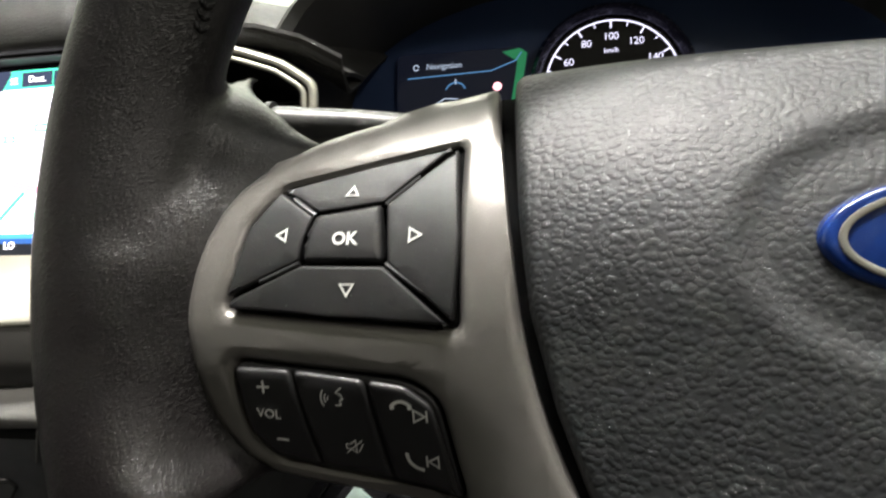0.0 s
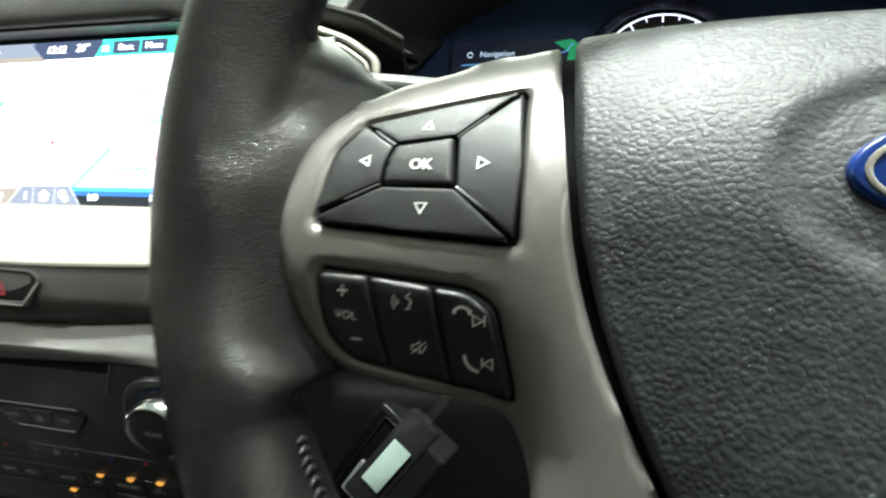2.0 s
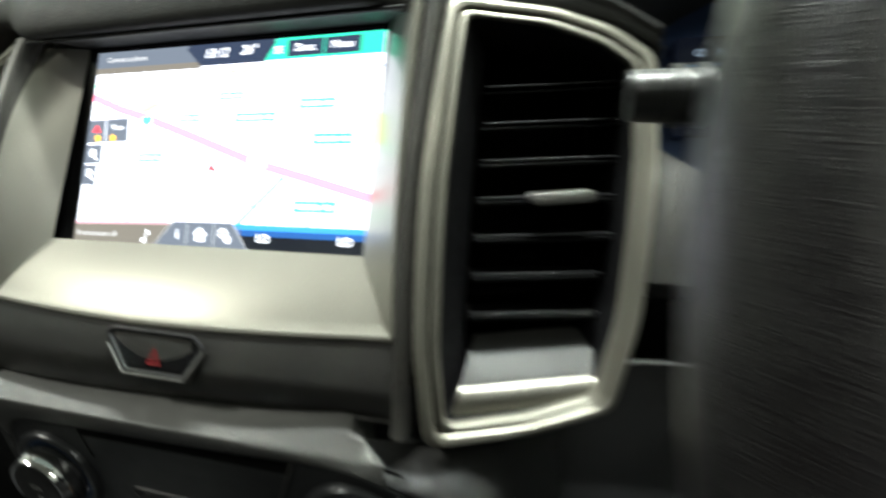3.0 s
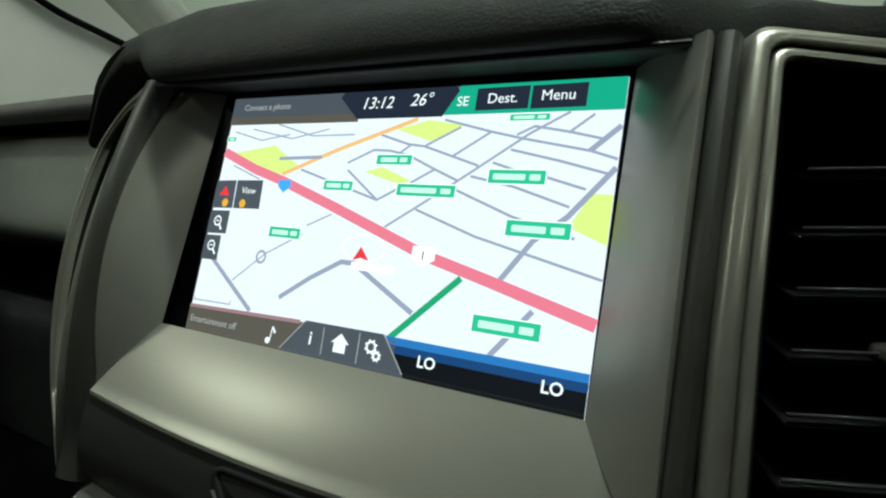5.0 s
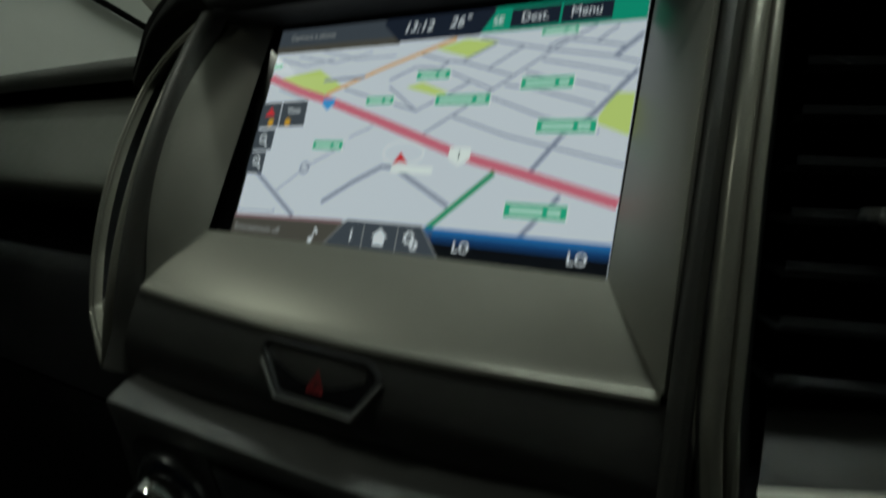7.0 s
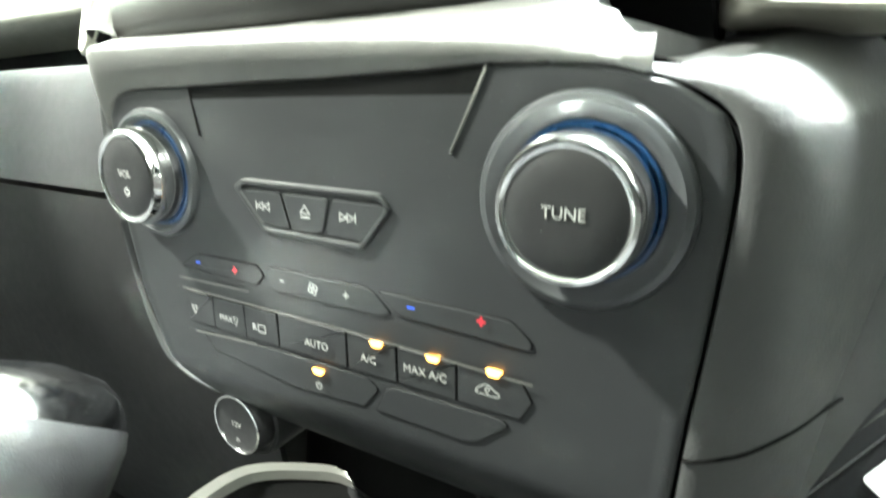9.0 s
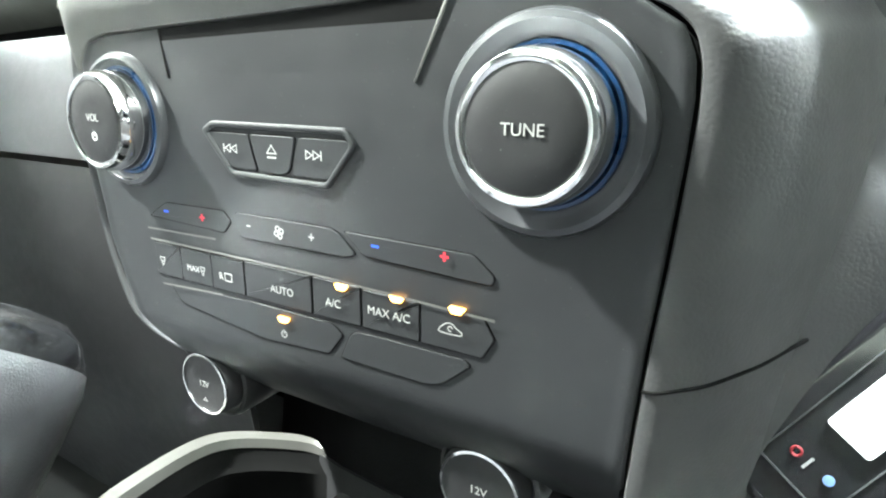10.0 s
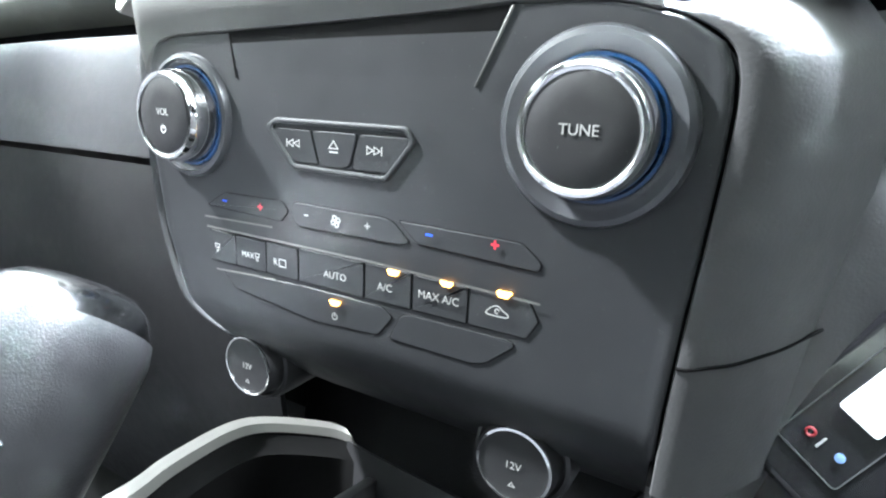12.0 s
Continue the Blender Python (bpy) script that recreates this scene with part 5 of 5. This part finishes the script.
            bmesh.ops.bisect_plane(bm, geom=bm.verts[:] + bm.edges[:] + bm.faces[:], plane_co=co, plane_no=no)
    return curved(bm)


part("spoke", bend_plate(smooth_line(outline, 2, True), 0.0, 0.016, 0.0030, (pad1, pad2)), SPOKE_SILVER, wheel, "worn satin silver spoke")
part("pad_well", joined(bend_plate(inset(pad1_corners, -0.0006), 0.0030, 0.010, 0), bend_plate(inset(pad2_corners, -0.0006), 0.0030, 0.010, 0)), RUBBER_AND_SHADE, wheel)

ok_key = rounded(mm([(273.6, -54.4), (288.3, -52.2), (289.7, -64.9), (272, -64.6), (272.3, -60)]), 0.0012, 3)
keys = {"up_key": [(264.9, -47.9), (286.3, -42.6), (303.0, -38.6), (289, -51.6), (274, -53.6)], "left_key": [(263.9, -48.4), (273, -54.6), (271.4, -60), (271, -64.4), (254.9, -72.2), (258.2, -56.8)],
        "down_key": [(255.2, -74.6), (255.6, -73), (271.6, -65.4), (289.8, -65.7), (303.8, -77.9), (277.4, -76)], "right_key": [(304.1, -39.0), (305.8, -60), (304.6, -77.2), (290.6, -65), (289.4, -52.2)]}
pad = part("arrow_pad", bend_plate(ok_key, -0.0016, 0.004, 0.0012), KEY, wheel, "black OK key in a ring of arrow keys")
for key_name, pts in keys.items():
    part(key_name, bend_plate(inset(rounded(mm(pts), 0.0005, 2), 0.00008), -0.0010, 0.004, 0.0006), KEY, pad)
for a, b in (((267.5, -50.2), (273.3, -54.2)), ((296.3, -45.6), (289.3, -52)), ((298.4, -71.1), (290.2, -65.2)), ((262.4, -68.9), (271, -64.9))):
    line = [Vector((a[0] / 1000, 0, a[1] / 1000)).lerp(Vector((b[0] / 1000, 0, b[1] / 1000)), k / 5) for k in range(6)]
    part("rib", curved(tube([(p.x, -0.0004, p.z) for p in line], 0.0006, 8)), SATIN, pad)


def wheel_sign(bm, parent):
    bmesh.ops.subdivide_edges(bm, edges=[e for e in bm.edges if e.calc_length() > 0.003], cuts=1)
    part("sign", curved(bm, 0.0), INK, parent, "", smooth=False)


TOP = -0.00125


def shrunk(bm, u, v, k=0.78):
    bm.transform(Matrix.Translation((u, 0, v)) @ Matrix.Diagonal((k, 1, k, 1)) @ Matrix.Translation((-u, 0, -v)))
    return bm


wheel_sign(moved(lettering("OK", 0.0038, 0.00003, 1.0, 0.00010), 0.2812, -0.00185, -0.0598), pad)
for u, v, pts in ((281.4, -48.9, ((-1.3, -0.9), (1.3, -0.9), (0.1, 1.2))), (266.5, -58.7, ((1.0, 1.3), (1.0, -1.3), (-1.2, 0))),
                  (296.4, -59.1, ((-1.2, 1.4), (-1.2, -1.4), (1.3, 0))), (282.2, -70.6, ((-1.4, 1.1), (1.4, 1.1), (0, -1.3)))):
    wheel_sign(stroke(mm([(u + x, v + z) for x, z in (*pts, pts[0], pts[1])]), 0.00042, TOP), pad)

low = part("phone_pad", bend_plate(rounded(inset(pad2_corners, 0.0004), 0.003, 4), 0.0006, 0.006, 0.0008), SATIN, wheel, "black volume, voice and telephone keys")
for key_name, pts in {"volume_key": [(256.2, -87.2), (268.8, -87.6), (273, -109.6), (262.4, -107.9), (257.9, -101.6)], "voice_key": [(269.6, -87.7), (285.2, -89.4), (289.2, -112.3), (273.8, -109.7)],
                      "phone_key": [(286, -89.5), (294, -90.5), (299.6, -94.4), (304.6, -115.2), (290, -112.4)]}.items():
    part(key_name, bend_plate(rounded(mm(pts), 0.0014, 3), -0.0008, 0.004, 0.0012), SATIN, low)
wheel_sign(joined(stroke(mm([(261.5, -91.4), (264.3, -91.4)]), 0.0005, TOP), stroke(mm([(262.9, -90), (262.9, -92.8)]), 0.0005, TOP)), low)
wheel_sign(stroke(mm([(264.2, -103.3), (267, -103.5)]), 0.0005, TOP), low)
wheel_sign(moved(lettering("VOL", 0.0029, 0.00003), 0.2634, TOP, -0.0975, 4), low)
wheel_sign(shrunk(joined(stroke(arc(0.2778, -0.0934, 0.0009, 140, 220, 6), 0.00035, TOP), stroke(arc(0.2778, -0.0934, 0.0018, 140, 220, 6), 0.00035, TOP), stroke(arc(0.2790, -0.0934, 0.0040, 145, 215, 6), 0.00035, TOP),
                  stroke(mm([(279.2, -91.6), (280.6, -92.4), (281.2, -93.6), (280.4, -94), (280.6, -95.2), (279.0, -95.4)]), 0.0004, TOP), stroke(mm([(279.6, -91.4), (281, -90.4)]), 0.0004, TOP)), 0.279, -0.0934), low)
wheel_sign(shrunk(joined(stroke(mm([(279.6, -103.6), (280.8, -103.6), (282.4, -102.4), (282.4, -106.2), (280.8, -105), (279.6, -105), (279.6, -103.6)]), 0.00035, TOP),
                  stroke(mm([(279.4, -106.4), (284.4, -102.4)]), 0.00035, TOP), stroke(mm([(283, -106), (284.6, -103.4)]), 0.00035, TOP)), 0.2820, -0.1043), low)
wheel_sign(shrunk(joined(stroke(arc(0.2932, -0.0966, 0.0032, 35, 145, 8), 0.0009, TOP), stroke(mm([(290.8, -95.6), (290.8, -94.2)]), 0.0012, TOP), stroke(mm([(295.6, -95.6), (295.6, -94.2)]), 0.0012, TOP)), 0.2932, -0.0945), low)
wheel_sign(joined(stroke(mm([(295.8, -95.4), (295.8, -98), (298.2, -96.7), (295.8, -95.4)]), 0.00035, TOP), stroke(mm([(298.6, -95.4), (298.6, -98)]), 0.0004, TOP)), low)
wheel_sign(joined(stroke(smooth_line(mm([(293.4, -105.2), (293.8, -107.2), (295.2, -108.6), (297, -109.2)]), 3), 0.0008, TOP),
                  stroke(mm([(300.4, -105.6), (300.4, -108.2), (298.2, -106.9), (300.4, -105.6)]), 0.00035, TOP), stroke(mm([(297.8, -105.6), (297.8, -108.2)]), 0.0004, TOP)), low)

# airbag cover: a pebbled dome with a dished badge seat
cover_rows = []
for v in np.linspace(0, 1, 75):
    z = -0.0132 - 0.1598 * v
    left = np.interp(z, [-0.173, -0.150, -0.1234, -0.1111, -0.0951, -0.0759, -0.0546, -0.0250], [0.362, 0.349, 0.3363, 0.3308, 0.3249, 0.3199, 0.3175, 0.3160])
    half = HUB[0] - left
    row = []
    for s in np.r_[-1, -0.99, -0.98, np.linspace(-0.97, 0.97, 91), 0.98, 0.99, 1]:
        x = HUB[0] + half * s
        dome = 0.010 * (1 - abs(s) ** 2.6) * (1 - (2 * v - 0.9) ** 4 * 0.2)
        edge = 0.004 * max(0, (abs(s) - 0.97) / 0.03) ** 2 + 0.006 * max(0, (0.05 - v) / 0.05) ** 2.5 + 0.02 * max(0, (v - 0.93) / 0.07) ** 2
        inside = min(1, max(0, (1.12 - ((x - HUB[0]) / 0.0405) ** 2 - ((z + 0.0620) / 0.0245) ** 2) / 0.42))
        dish = 0.0024 * inside * inside * (3 - 2 * inside)
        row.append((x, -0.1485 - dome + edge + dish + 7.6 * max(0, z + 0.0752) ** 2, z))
    cover_rows.append(row)
part("airbag_cover", slab(cover_rows, 0.003), AIRBAG, wheel, "pebbled black airbag cover")
def cover_left(z):
    return float(np.interp(z, [-0.173, -0.150, -0.1234, -0.1111, -0.0951, -0.0759, -0.0546, -0.0165], [0.362, 0.349, 0.3363, 0.3308, 0.3249, 0.3199, 0.3175, 0.3160]))


# near-black sheet behind the gap, standing in for its shade
part("gap_filler", slab([[(cover_left(z) + d, -0.1405 + 8.8 * max(0, z + 0.0752) ** 2, z) for d in (-0.010, 0.012)] for z in np.linspace(-0.152, -0.019, 22)], 0.002), RUBBER_AND_SHADE, wheel)
part("cover_back", box(HUB[0] - 0.070, HUB[0] + 0.070, -0.128, -0.09, -0.155, -0.055, 0.008), RUBBER_AND_SHADE, wheel)


def oval(a, b, y, n=48):
    return [(HUB[0] + a * math.cos(2 * math.pi * k / n), -0.0620 + b * math.sin(2 * math.pi * k / n)) for k in range(n)]


badge = part("badge", plate(oval(0.0266, 0.0116, 0), -0.1566, -0.149, 0.0014, (), 3), BADGE, wheel, "plain blue oval badge")
part("badge_ring", plate(oval(0.0242, 0.0096, 0), -0.1570, -0.156, 0.0002, (oval(0.0228, 0.0082, 0),)), SILVER, badge, "thin silver ring")

# ---- column, levers ----
column = thing("steering_column", "black steering column shroud behind the wheel", "steering column", (HUB[0], 0.06, -0.14))
shroud = []
for y, rx, rz in ((-0.085, 0.050, 0.048), (-0.075, 0.058, 0.056), (-0.02, 0.066, 0.062), (0.07, 0.070, 0.066), (0.14, 0.07, 0.066)):
    shroud.append([(HUB[0] + rx * math.cos(a), y, -0.062 + rz * math.sin(a) * (1.15 if math.sin(a) < 0 else 0.9)) for a in np.linspace(0, 2 * math.pi, 32, endpoint=False)])
part("shroud", loft(shroud, cap=True), GRAINED, column)
part("shaft", tube([(HUB[0], -0.14, HUB[2]), (HUB[0], -0.08, HUB[2])], 0.03, 24), RUBBER_AND_SHADE, column)
lever = thing("wiper_lever", "grey wiper lever on the steering column", "lever", (0.34, -0.045, -0.03))
lever_line = smooth_line([(0.196, -0.064, -0.006), (0.225, -0.060, -0.006), (0.262, -0.054, -0.008), (0.30, -0.048, -0.014), (0.345, -0.042, -0.028)], 4)
part("stalk", tube(lever_line, [0.0085, 0.0088, 0.0090, 0.0090, 0.0090] + [0.0085] * (len(lever_line) - 5), 16, 0.8), STALK, lever)
for x in (0.207, 0.2125, 0.218):
    part("twist_ring", tube([(x, -0.0628, -0.0060), (x + 0.0022, -0.0625, -0.0060)], 0.0100, 18, 0.85), STALK, lever)
ignition = thing("ignition_key", "black ignition key with a pale mint label below the column", "key", (0.225, 0.05, -0.19))
kf = DASH @ Matrix.Translation((0.218, 0.045, -0.186)) @ Matrix.Rotation(radians(38), 4, "Y")
part("fob", box(-0.011, 0.011, -0.004, 0.006, -0.034, 0.030, 0.003), GLOSS, ignition, "", kf)
part("label_tag", box(-0.0065, 0.0065, -0.0052, -0.0040, -0.020, 0.010, 0.0005), PALE_TAG, ignition, "pale mint label", kf)
part("blade", box(-0.003, 0.003, 0.000, 0.003, 0.028, 0.065, 0.0006), CHROME, ignition, "", kf)

# ---- instrument cluster ----
cluster = thing("instrument_cluster", "dark instrument cluster with a lit speedometer and a colour display", "instrument cluster", (0.37, 0.17, 0.02))
CL = DASH @ Matrix.Translation((0.3677, 0.14, 0.0738))
part("back_panel", box(-0.20, 0.20, 0.004, 0.02, -0.075, 0.085, 0.004), LENS_HAZE, cluster, "", CL)
cowl_rows = []
for a in np.linspace(0, math.pi, 25):
    c, s = math.cos(a), math.sin(a)
    cowl_rows.append([(0.205 * c * k, y, -0.02 + (0.105 * s ** 0.8) * k) for y, k in ((0.01, 0.93), (-0.03, 0.97), (-0.085, 1.0), (-0.09, 1.03), (-0.085, 1.06), (0.03, 1.12))])
part("cowl", slab(cowl_rows, 0.002), PAD, cluster, "dark hood over the instruments", CL)
bez = part("speedometer", turned([(0.056, -0.004), (0.056, 0.006), (0.053, 0.010), (0.049, 0.004), (0.0485, -0.002)], TURNED), shader("dark_facet_bezel", (0.03, 0.03, 0.05), 0.25, 0.5, vary=0.3, stain=120), cluster, "round dark speedometer with white figures", CL)
part("dial", turned([(0.0488, 0.0), (0.0488, 0.0012), (0.0005, 0.0012)], TURNED), GLOSS, bez, "", CL)


def dial(bm):
    part("dial_mark", bm, CLUSTER_WHITE, bez, "", CL, False)


dial(stroke(arc(0, 0, 0.0452, -30, 210, 60), 0.0011, -0.0016))
for k in range(17):
    a = radians(210 - k * 15)
    r = 0.0395 if k % 2 == 0 else 0.0415
    dial(stroke([(0.0452 * math.cos(a), 0.0452 * math.sin(a)), (r * math.cos(a), r * math.sin(a))], 0.0010 if k % 2 == 0 else 0.0007, -0.0017))
for value in range(0, 200, 20):
    a = radians(90 - (value - 100) * 1.5)
    if -40 < math.degrees(a) < 220:
        dial(moved(lettering(str(value), 0.0074, 0.00003, 0.95, -0.00006), 0.0335 * math.cos(a), -0.0018, 0.0335 * math.sin(a)))
dial(moved(lettering("km/h", 0.0050, 0.00003), 0, -0.0018, 0.0235))
view = part("display", plate(rounded(mm([(-154, 32), (-63, 32), (-57, 27), (-63, -30), (-154, -30)]), 0.004, 3), 0.0, 0.006), lit("cluster_display", (0.002, 0.003, 0.006), 0.5), cluster, "dark colour display", CL)


def shown(bm, material):
    part("display_mark", bm, material, view, "", CL, False)


CL_BLUE, CL_GREEN, CL_PALE, CL_PINK = lit("cluster_blue", (0.05, 0.16, 0.30), 0.35), lit("cluster_green", (0.01, 0.20, 0.08), 0.22), lit("cluster_pale", (0.45, 0.60, 0.75), 0.25), lit("cluster_pink", (1.0, 0.45, 0.5), 0.6)
shown(moved(lettering("Navigation", 0.0062, 0.00003), -0.1185, -0.0006, 0.0215), CL_PALE)
shown(stroke(mm([(-146, 13.5), (-84, 15.5), (-66, 22), (-62, 28)]), 0.0010, -0.0006), CL_BLUE)
shown(flat(mm([(-76, 29), (-63, 31), (-58, 27), (-64, -10), (-70, -10), (-65, 21)]), -0.0004), CL_GREEN)
shown(stroke(arc(-0.1395, 0.0215, 0.0020, 0, 330, 12), 0.0008, -0.0006), CL_PALE)
shown(stroke(arc(-0.110, 0.001, 0.0075, 20, 160, 12), 0.0012, -0.0006), CL_BLUE)
shown(stroke(mm([(-110, 11), (-110, 7)]), 0.0009, -0.0006), CL_PALE)
shown(stroke(mm([(-137, -14), (-118, -3), (-108, -4)]), 0.0009, -0.0006), CL_PALE)
shown(flat(arc(-0.0795, 0.0035, 0.0032, 0, 345, 20), -0.0008), CL_PINK)

# ---- gear lever, console ----
start = thing("start_button", "small black button with a red lamp beside the column", "button", (0.2637, 0.134, -0.003))
part("body", turned([(0.0070, -0.02), (0.0070, 0.003), (0.0062, 0.0045), (0.0005, 0.0046)], Matrix.Translation((0.2637, 0.134, 0.001)) @ TURNED), GLOSS, start)
part("lamp", turned([(0.0042, 0.004), (0.0042, 0.0052), (0.0005, 0.0055)], Matrix.Translation((0.2637, 0.134, 0.001)) @ TURNED), lit("red_button_lamp", (0.5, 0.02, 0.015), 0.09), start, "red lamp")

gear = thing("gear_lever", "grey leather gear lever with a bright worn top cap", "gear lever", (-0.09, -0.03, -0.46))
GEAR = shader("scuffed_grey_leather", (0.018, 0.018, 0.019), 0.46, spec=0.35, cells=1300, cell_bump=0.15, grain=1500, bump=0.45, vary=0.5, stain=90, rough_vary=0.15)
GEAR_CAP = shader("worn_satin_cap", (0.26, 0.26, 0.27), 0.15, 1.0, vary=0.3, stain=55, rough_vary=0.08, grain=900, bump=0.1)
gf = DASH @ Matrix.Translation((-0.0736, -0.0102, -0.2806)) @ Matrix.Rotation(radians(-38), 4, "Z") @ Matrix.Scale(1.35, 4)


def gear_ring(z, rx, ry, cx=0.0, cy=0.0, n=36):
    """A ring of the lever; towards its top the rings lean, so that the cap slopes to one side."""
    lean = 0.26 * max(0.0, 1 - abs(z - 0.004) / (0.018 if z > 0.004 else 0.045))
    return [(cx + rx * math.cos(2 * math.pi * k / n) * (1 + 0.08 * math.cos(4 * math.pi * k / n)), cy + ry * math.sin(2 * math.pi * k / n), z + lean * rx * math.cos(2 * math.pi * k / n)) for k in range(n)]


part("grip", loft([gear_ring(-0.11, 0.013, 0.014, -0.022), gear_ring(-0.075, 0.017, 0.018, -0.013), gear_ring(-0.045, 0.021, 0.021, -0.006), gear_ring(-0.02, 0.026, 0.023), gear_ring(-0.006, 0.0285, 0.024),
                   gear_ring(0.001, 0.0290, 0.0242), gear_ring(0.006, 0.0275, 0.0232)], cap=True), GEAR, gear, "scuffed grey leather grip", gf)
part("cap", loft([gear_ring(0.004, 0.0272, 0.0230), gear_ring(0.009, 0.0255, 0.0218), gear_ring(0.014, 0.0220, 0.019), gear_ring(0.0175, 0.016, 0.014), gear_ring(0.0190, 0.007, 0.006)], cap=True), GEAR_CAP, gear, "bright worn top cap", gf)
part("release_key", tube([(0.022, -0.006, -0.008), (0.0245, -0.004, -0.020), (0.014, -0.002, -0.050)], [0.005, 0.0070, 0.005], 12), GEAR, gear, "", gf)
part("shaft", tube([(-0.021, 0, -0.10), (-0.034, 0, -0.19)], 0.0075, 12), CHROME, gear, "", gf)

console = thing("centre_console", "black centre console with a grey-rimmed tray under the panel", "console", (0, 0.0, 0.0), frame_of=WORLD)
CZ = 0.62
part("base", box(-0.13, 0.13, -0.75, 0.05, 0.0, CZ - 0.40, 0.01), GRAINED, console, "", WORLD)
part("front_wall", box(-0.13, 0.135, 0.085, 0.12, 0.0, CZ - 0.28, 0.006), GRAINED, console, "", WORLD)
part("side_wall", box(-0.140, -0.126, -0.75, 0.12, 0.0, CZ - 0.385, 0.004), GRAINED, console, "", WORLD)
part("side_wall", box(0.128, 0.142, -0.75, 0.12, 0.0, CZ - 0.345, 0.004), GRAINED, console, "", WORLD)
tray_line = smooth_line([(-0.066, -0.16), (-0.078, -0.086), (-0.090, -0.052), (-0.099, -0.010), (-0.092, 0.012), (-0.064, 0.032), (-0.048, 0.034)], 5)
outer_wall = [[(x - 0.006, y, CZ - 0.36), (x - 0.005, y, CZ - 0.334), (x - 0.003, y + 0.001, CZ - 0.330), (x + 0.0035, y - 0.001, CZ - 0.331), (x + 0.006, y - 0.001, CZ - 0.335)] for x, y in tray_line]
part("tray_rim", slab(outer_wall, 0.001), GREY_TRIM, console, "satin grey curved tray rim", WORLD)
inner_wall = [[(x + 0.0055, y - 0.001, CZ - 0.334), (x + 0.010, y - 0.003, CZ - 0.341), (x + 0.016, y - 0.004, CZ - 0.344), (x + 0.017, y - 0.005, CZ - 0.395)] for x, y in tray_line]
part("tray_wall", slab(inner_wall, 0.001), RUBBER_AND_SHADE, console, "", WORLD)
part("tray_back", slab([[(-0.047, 0.032, z), (-0.030, 0.028, z), (0.05, 0.020, z), (0.12, 0.016, z)] for z in (CZ - 0.334, CZ - 0.342, CZ - 0.40)], 0.002), SATIN, console, "", WORLD)
part("tray_divider", box(-0.026, -0.019, -0.06, 0.026, CZ - 0.40, CZ - 0.345, 0.002), SATIN, console, "", WORLD)
part("tray_floor", box(-0.10, 0.125, -0.20, 0.03, CZ - 0.402, CZ - 0.395), RUBBER_AND_SHADE, console, "", WORLD)
part("ashtray_block", box(-0.012, 0.045, -0.10, 0.0, CZ - 0.395, CZ - 0.368, 0.004), SATIN, console, "", WORLD)

# ---- trailer brake controller ----
unit = thing("brake_controller", "black box with a white label under the dash", "electronic box", (0.18, 0.12, -0.25))
o, along, across = Vector((0.1556, 0.0878, -0.2326)), Vector((0.024, -0.0076, 0.033)).normalized(), Vector((0.020, -0.0012, -0.0124)).normalized()
normal = along.cross(across).normalized()
if normal.y > 0:
    normal = -normal
across = (across - along * across.dot(along)).normalized()
bf = DASH @ Matrix(((along.x, -normal.x, across.x, o.x), (along.y, -normal.y, across.y, o.y), (along.z, -normal.z, across.z, o.z), (0, 0, 0, 1)))
part("case", box(-0.012, 0.085, 0.0, 0.030, -0.008, 0.048, 0.004, 3), GLOSS, unit, "", bf)
part("case_end", box(-0.062, -0.008, 0.004, 0.034, -0.012, 0.046, 0.004, 3), GLOSS, unit, "", bf)
fr = rounded([(0, 0), (0.08, 0), (0.08, 0.0225), (0, 0.0225)], 0.002, 4)
part("frame_line", plate(fr, -0.0006, 0.001, 0, (inset(fr, 0.0004),)), GREY, unit, "thin pale outline", bf)
part("label_plate", plate(rounded([(0.020, 0.0048), (0.046, 0.0048), (0.046, 0.0185), (0.020, 0.0185)], 0.0014, 3), -0.0012, 0.001), INK, unit, "plain white label", bf)
red_lamp = part("red_lamp", turned([(0.0017, -0.001), (0.0017, 0.0007), (0.0013, 0.0009), (0.0009, 0.0007), (0.0008, 0.0)], Matrix.Translation((0.0080, 0, 0.0062)) @ TURNED), SIGN_RED, unit, "small unlit red lamp", bf)
part("lens", turned([(0.0010, -0.001), (0.0010, 0.0005), (0.0002, 0.0008)], Matrix.Translation((0.0080, 0, 0.0062)) @ TURNED), GLOSS, red_lamp, "", bf)
part("blue_lamp", turned([(0.0015, -0.001), (0.0015, 0.0006), (0.0002, 0.0007)], Matrix.Translation((0.0085, 0, 0.0165)) @ TURNED), shader("pale_blue_lens", (0.16, 0.26, 0.48), 0.3), unit, "small pale blue lamp", bf)
part("word_bar", flat([(0.0058, 0.0098), (0.0100, 0.0098), (0.0100, 0.0106), (0.0058, 0.0106)], -0.0003), INK_DIM, unit, "", bf, False)
part("screw", turned([(0.0022, -0.001), (0.0022, 0.0008), (0.0012, 0.0014), (0.0002, 0.0014)], Matrix.Translation((-0.0335, 0.004, -0.003)) @ TURNED), CHROME, unit, "bright screw head", bf)
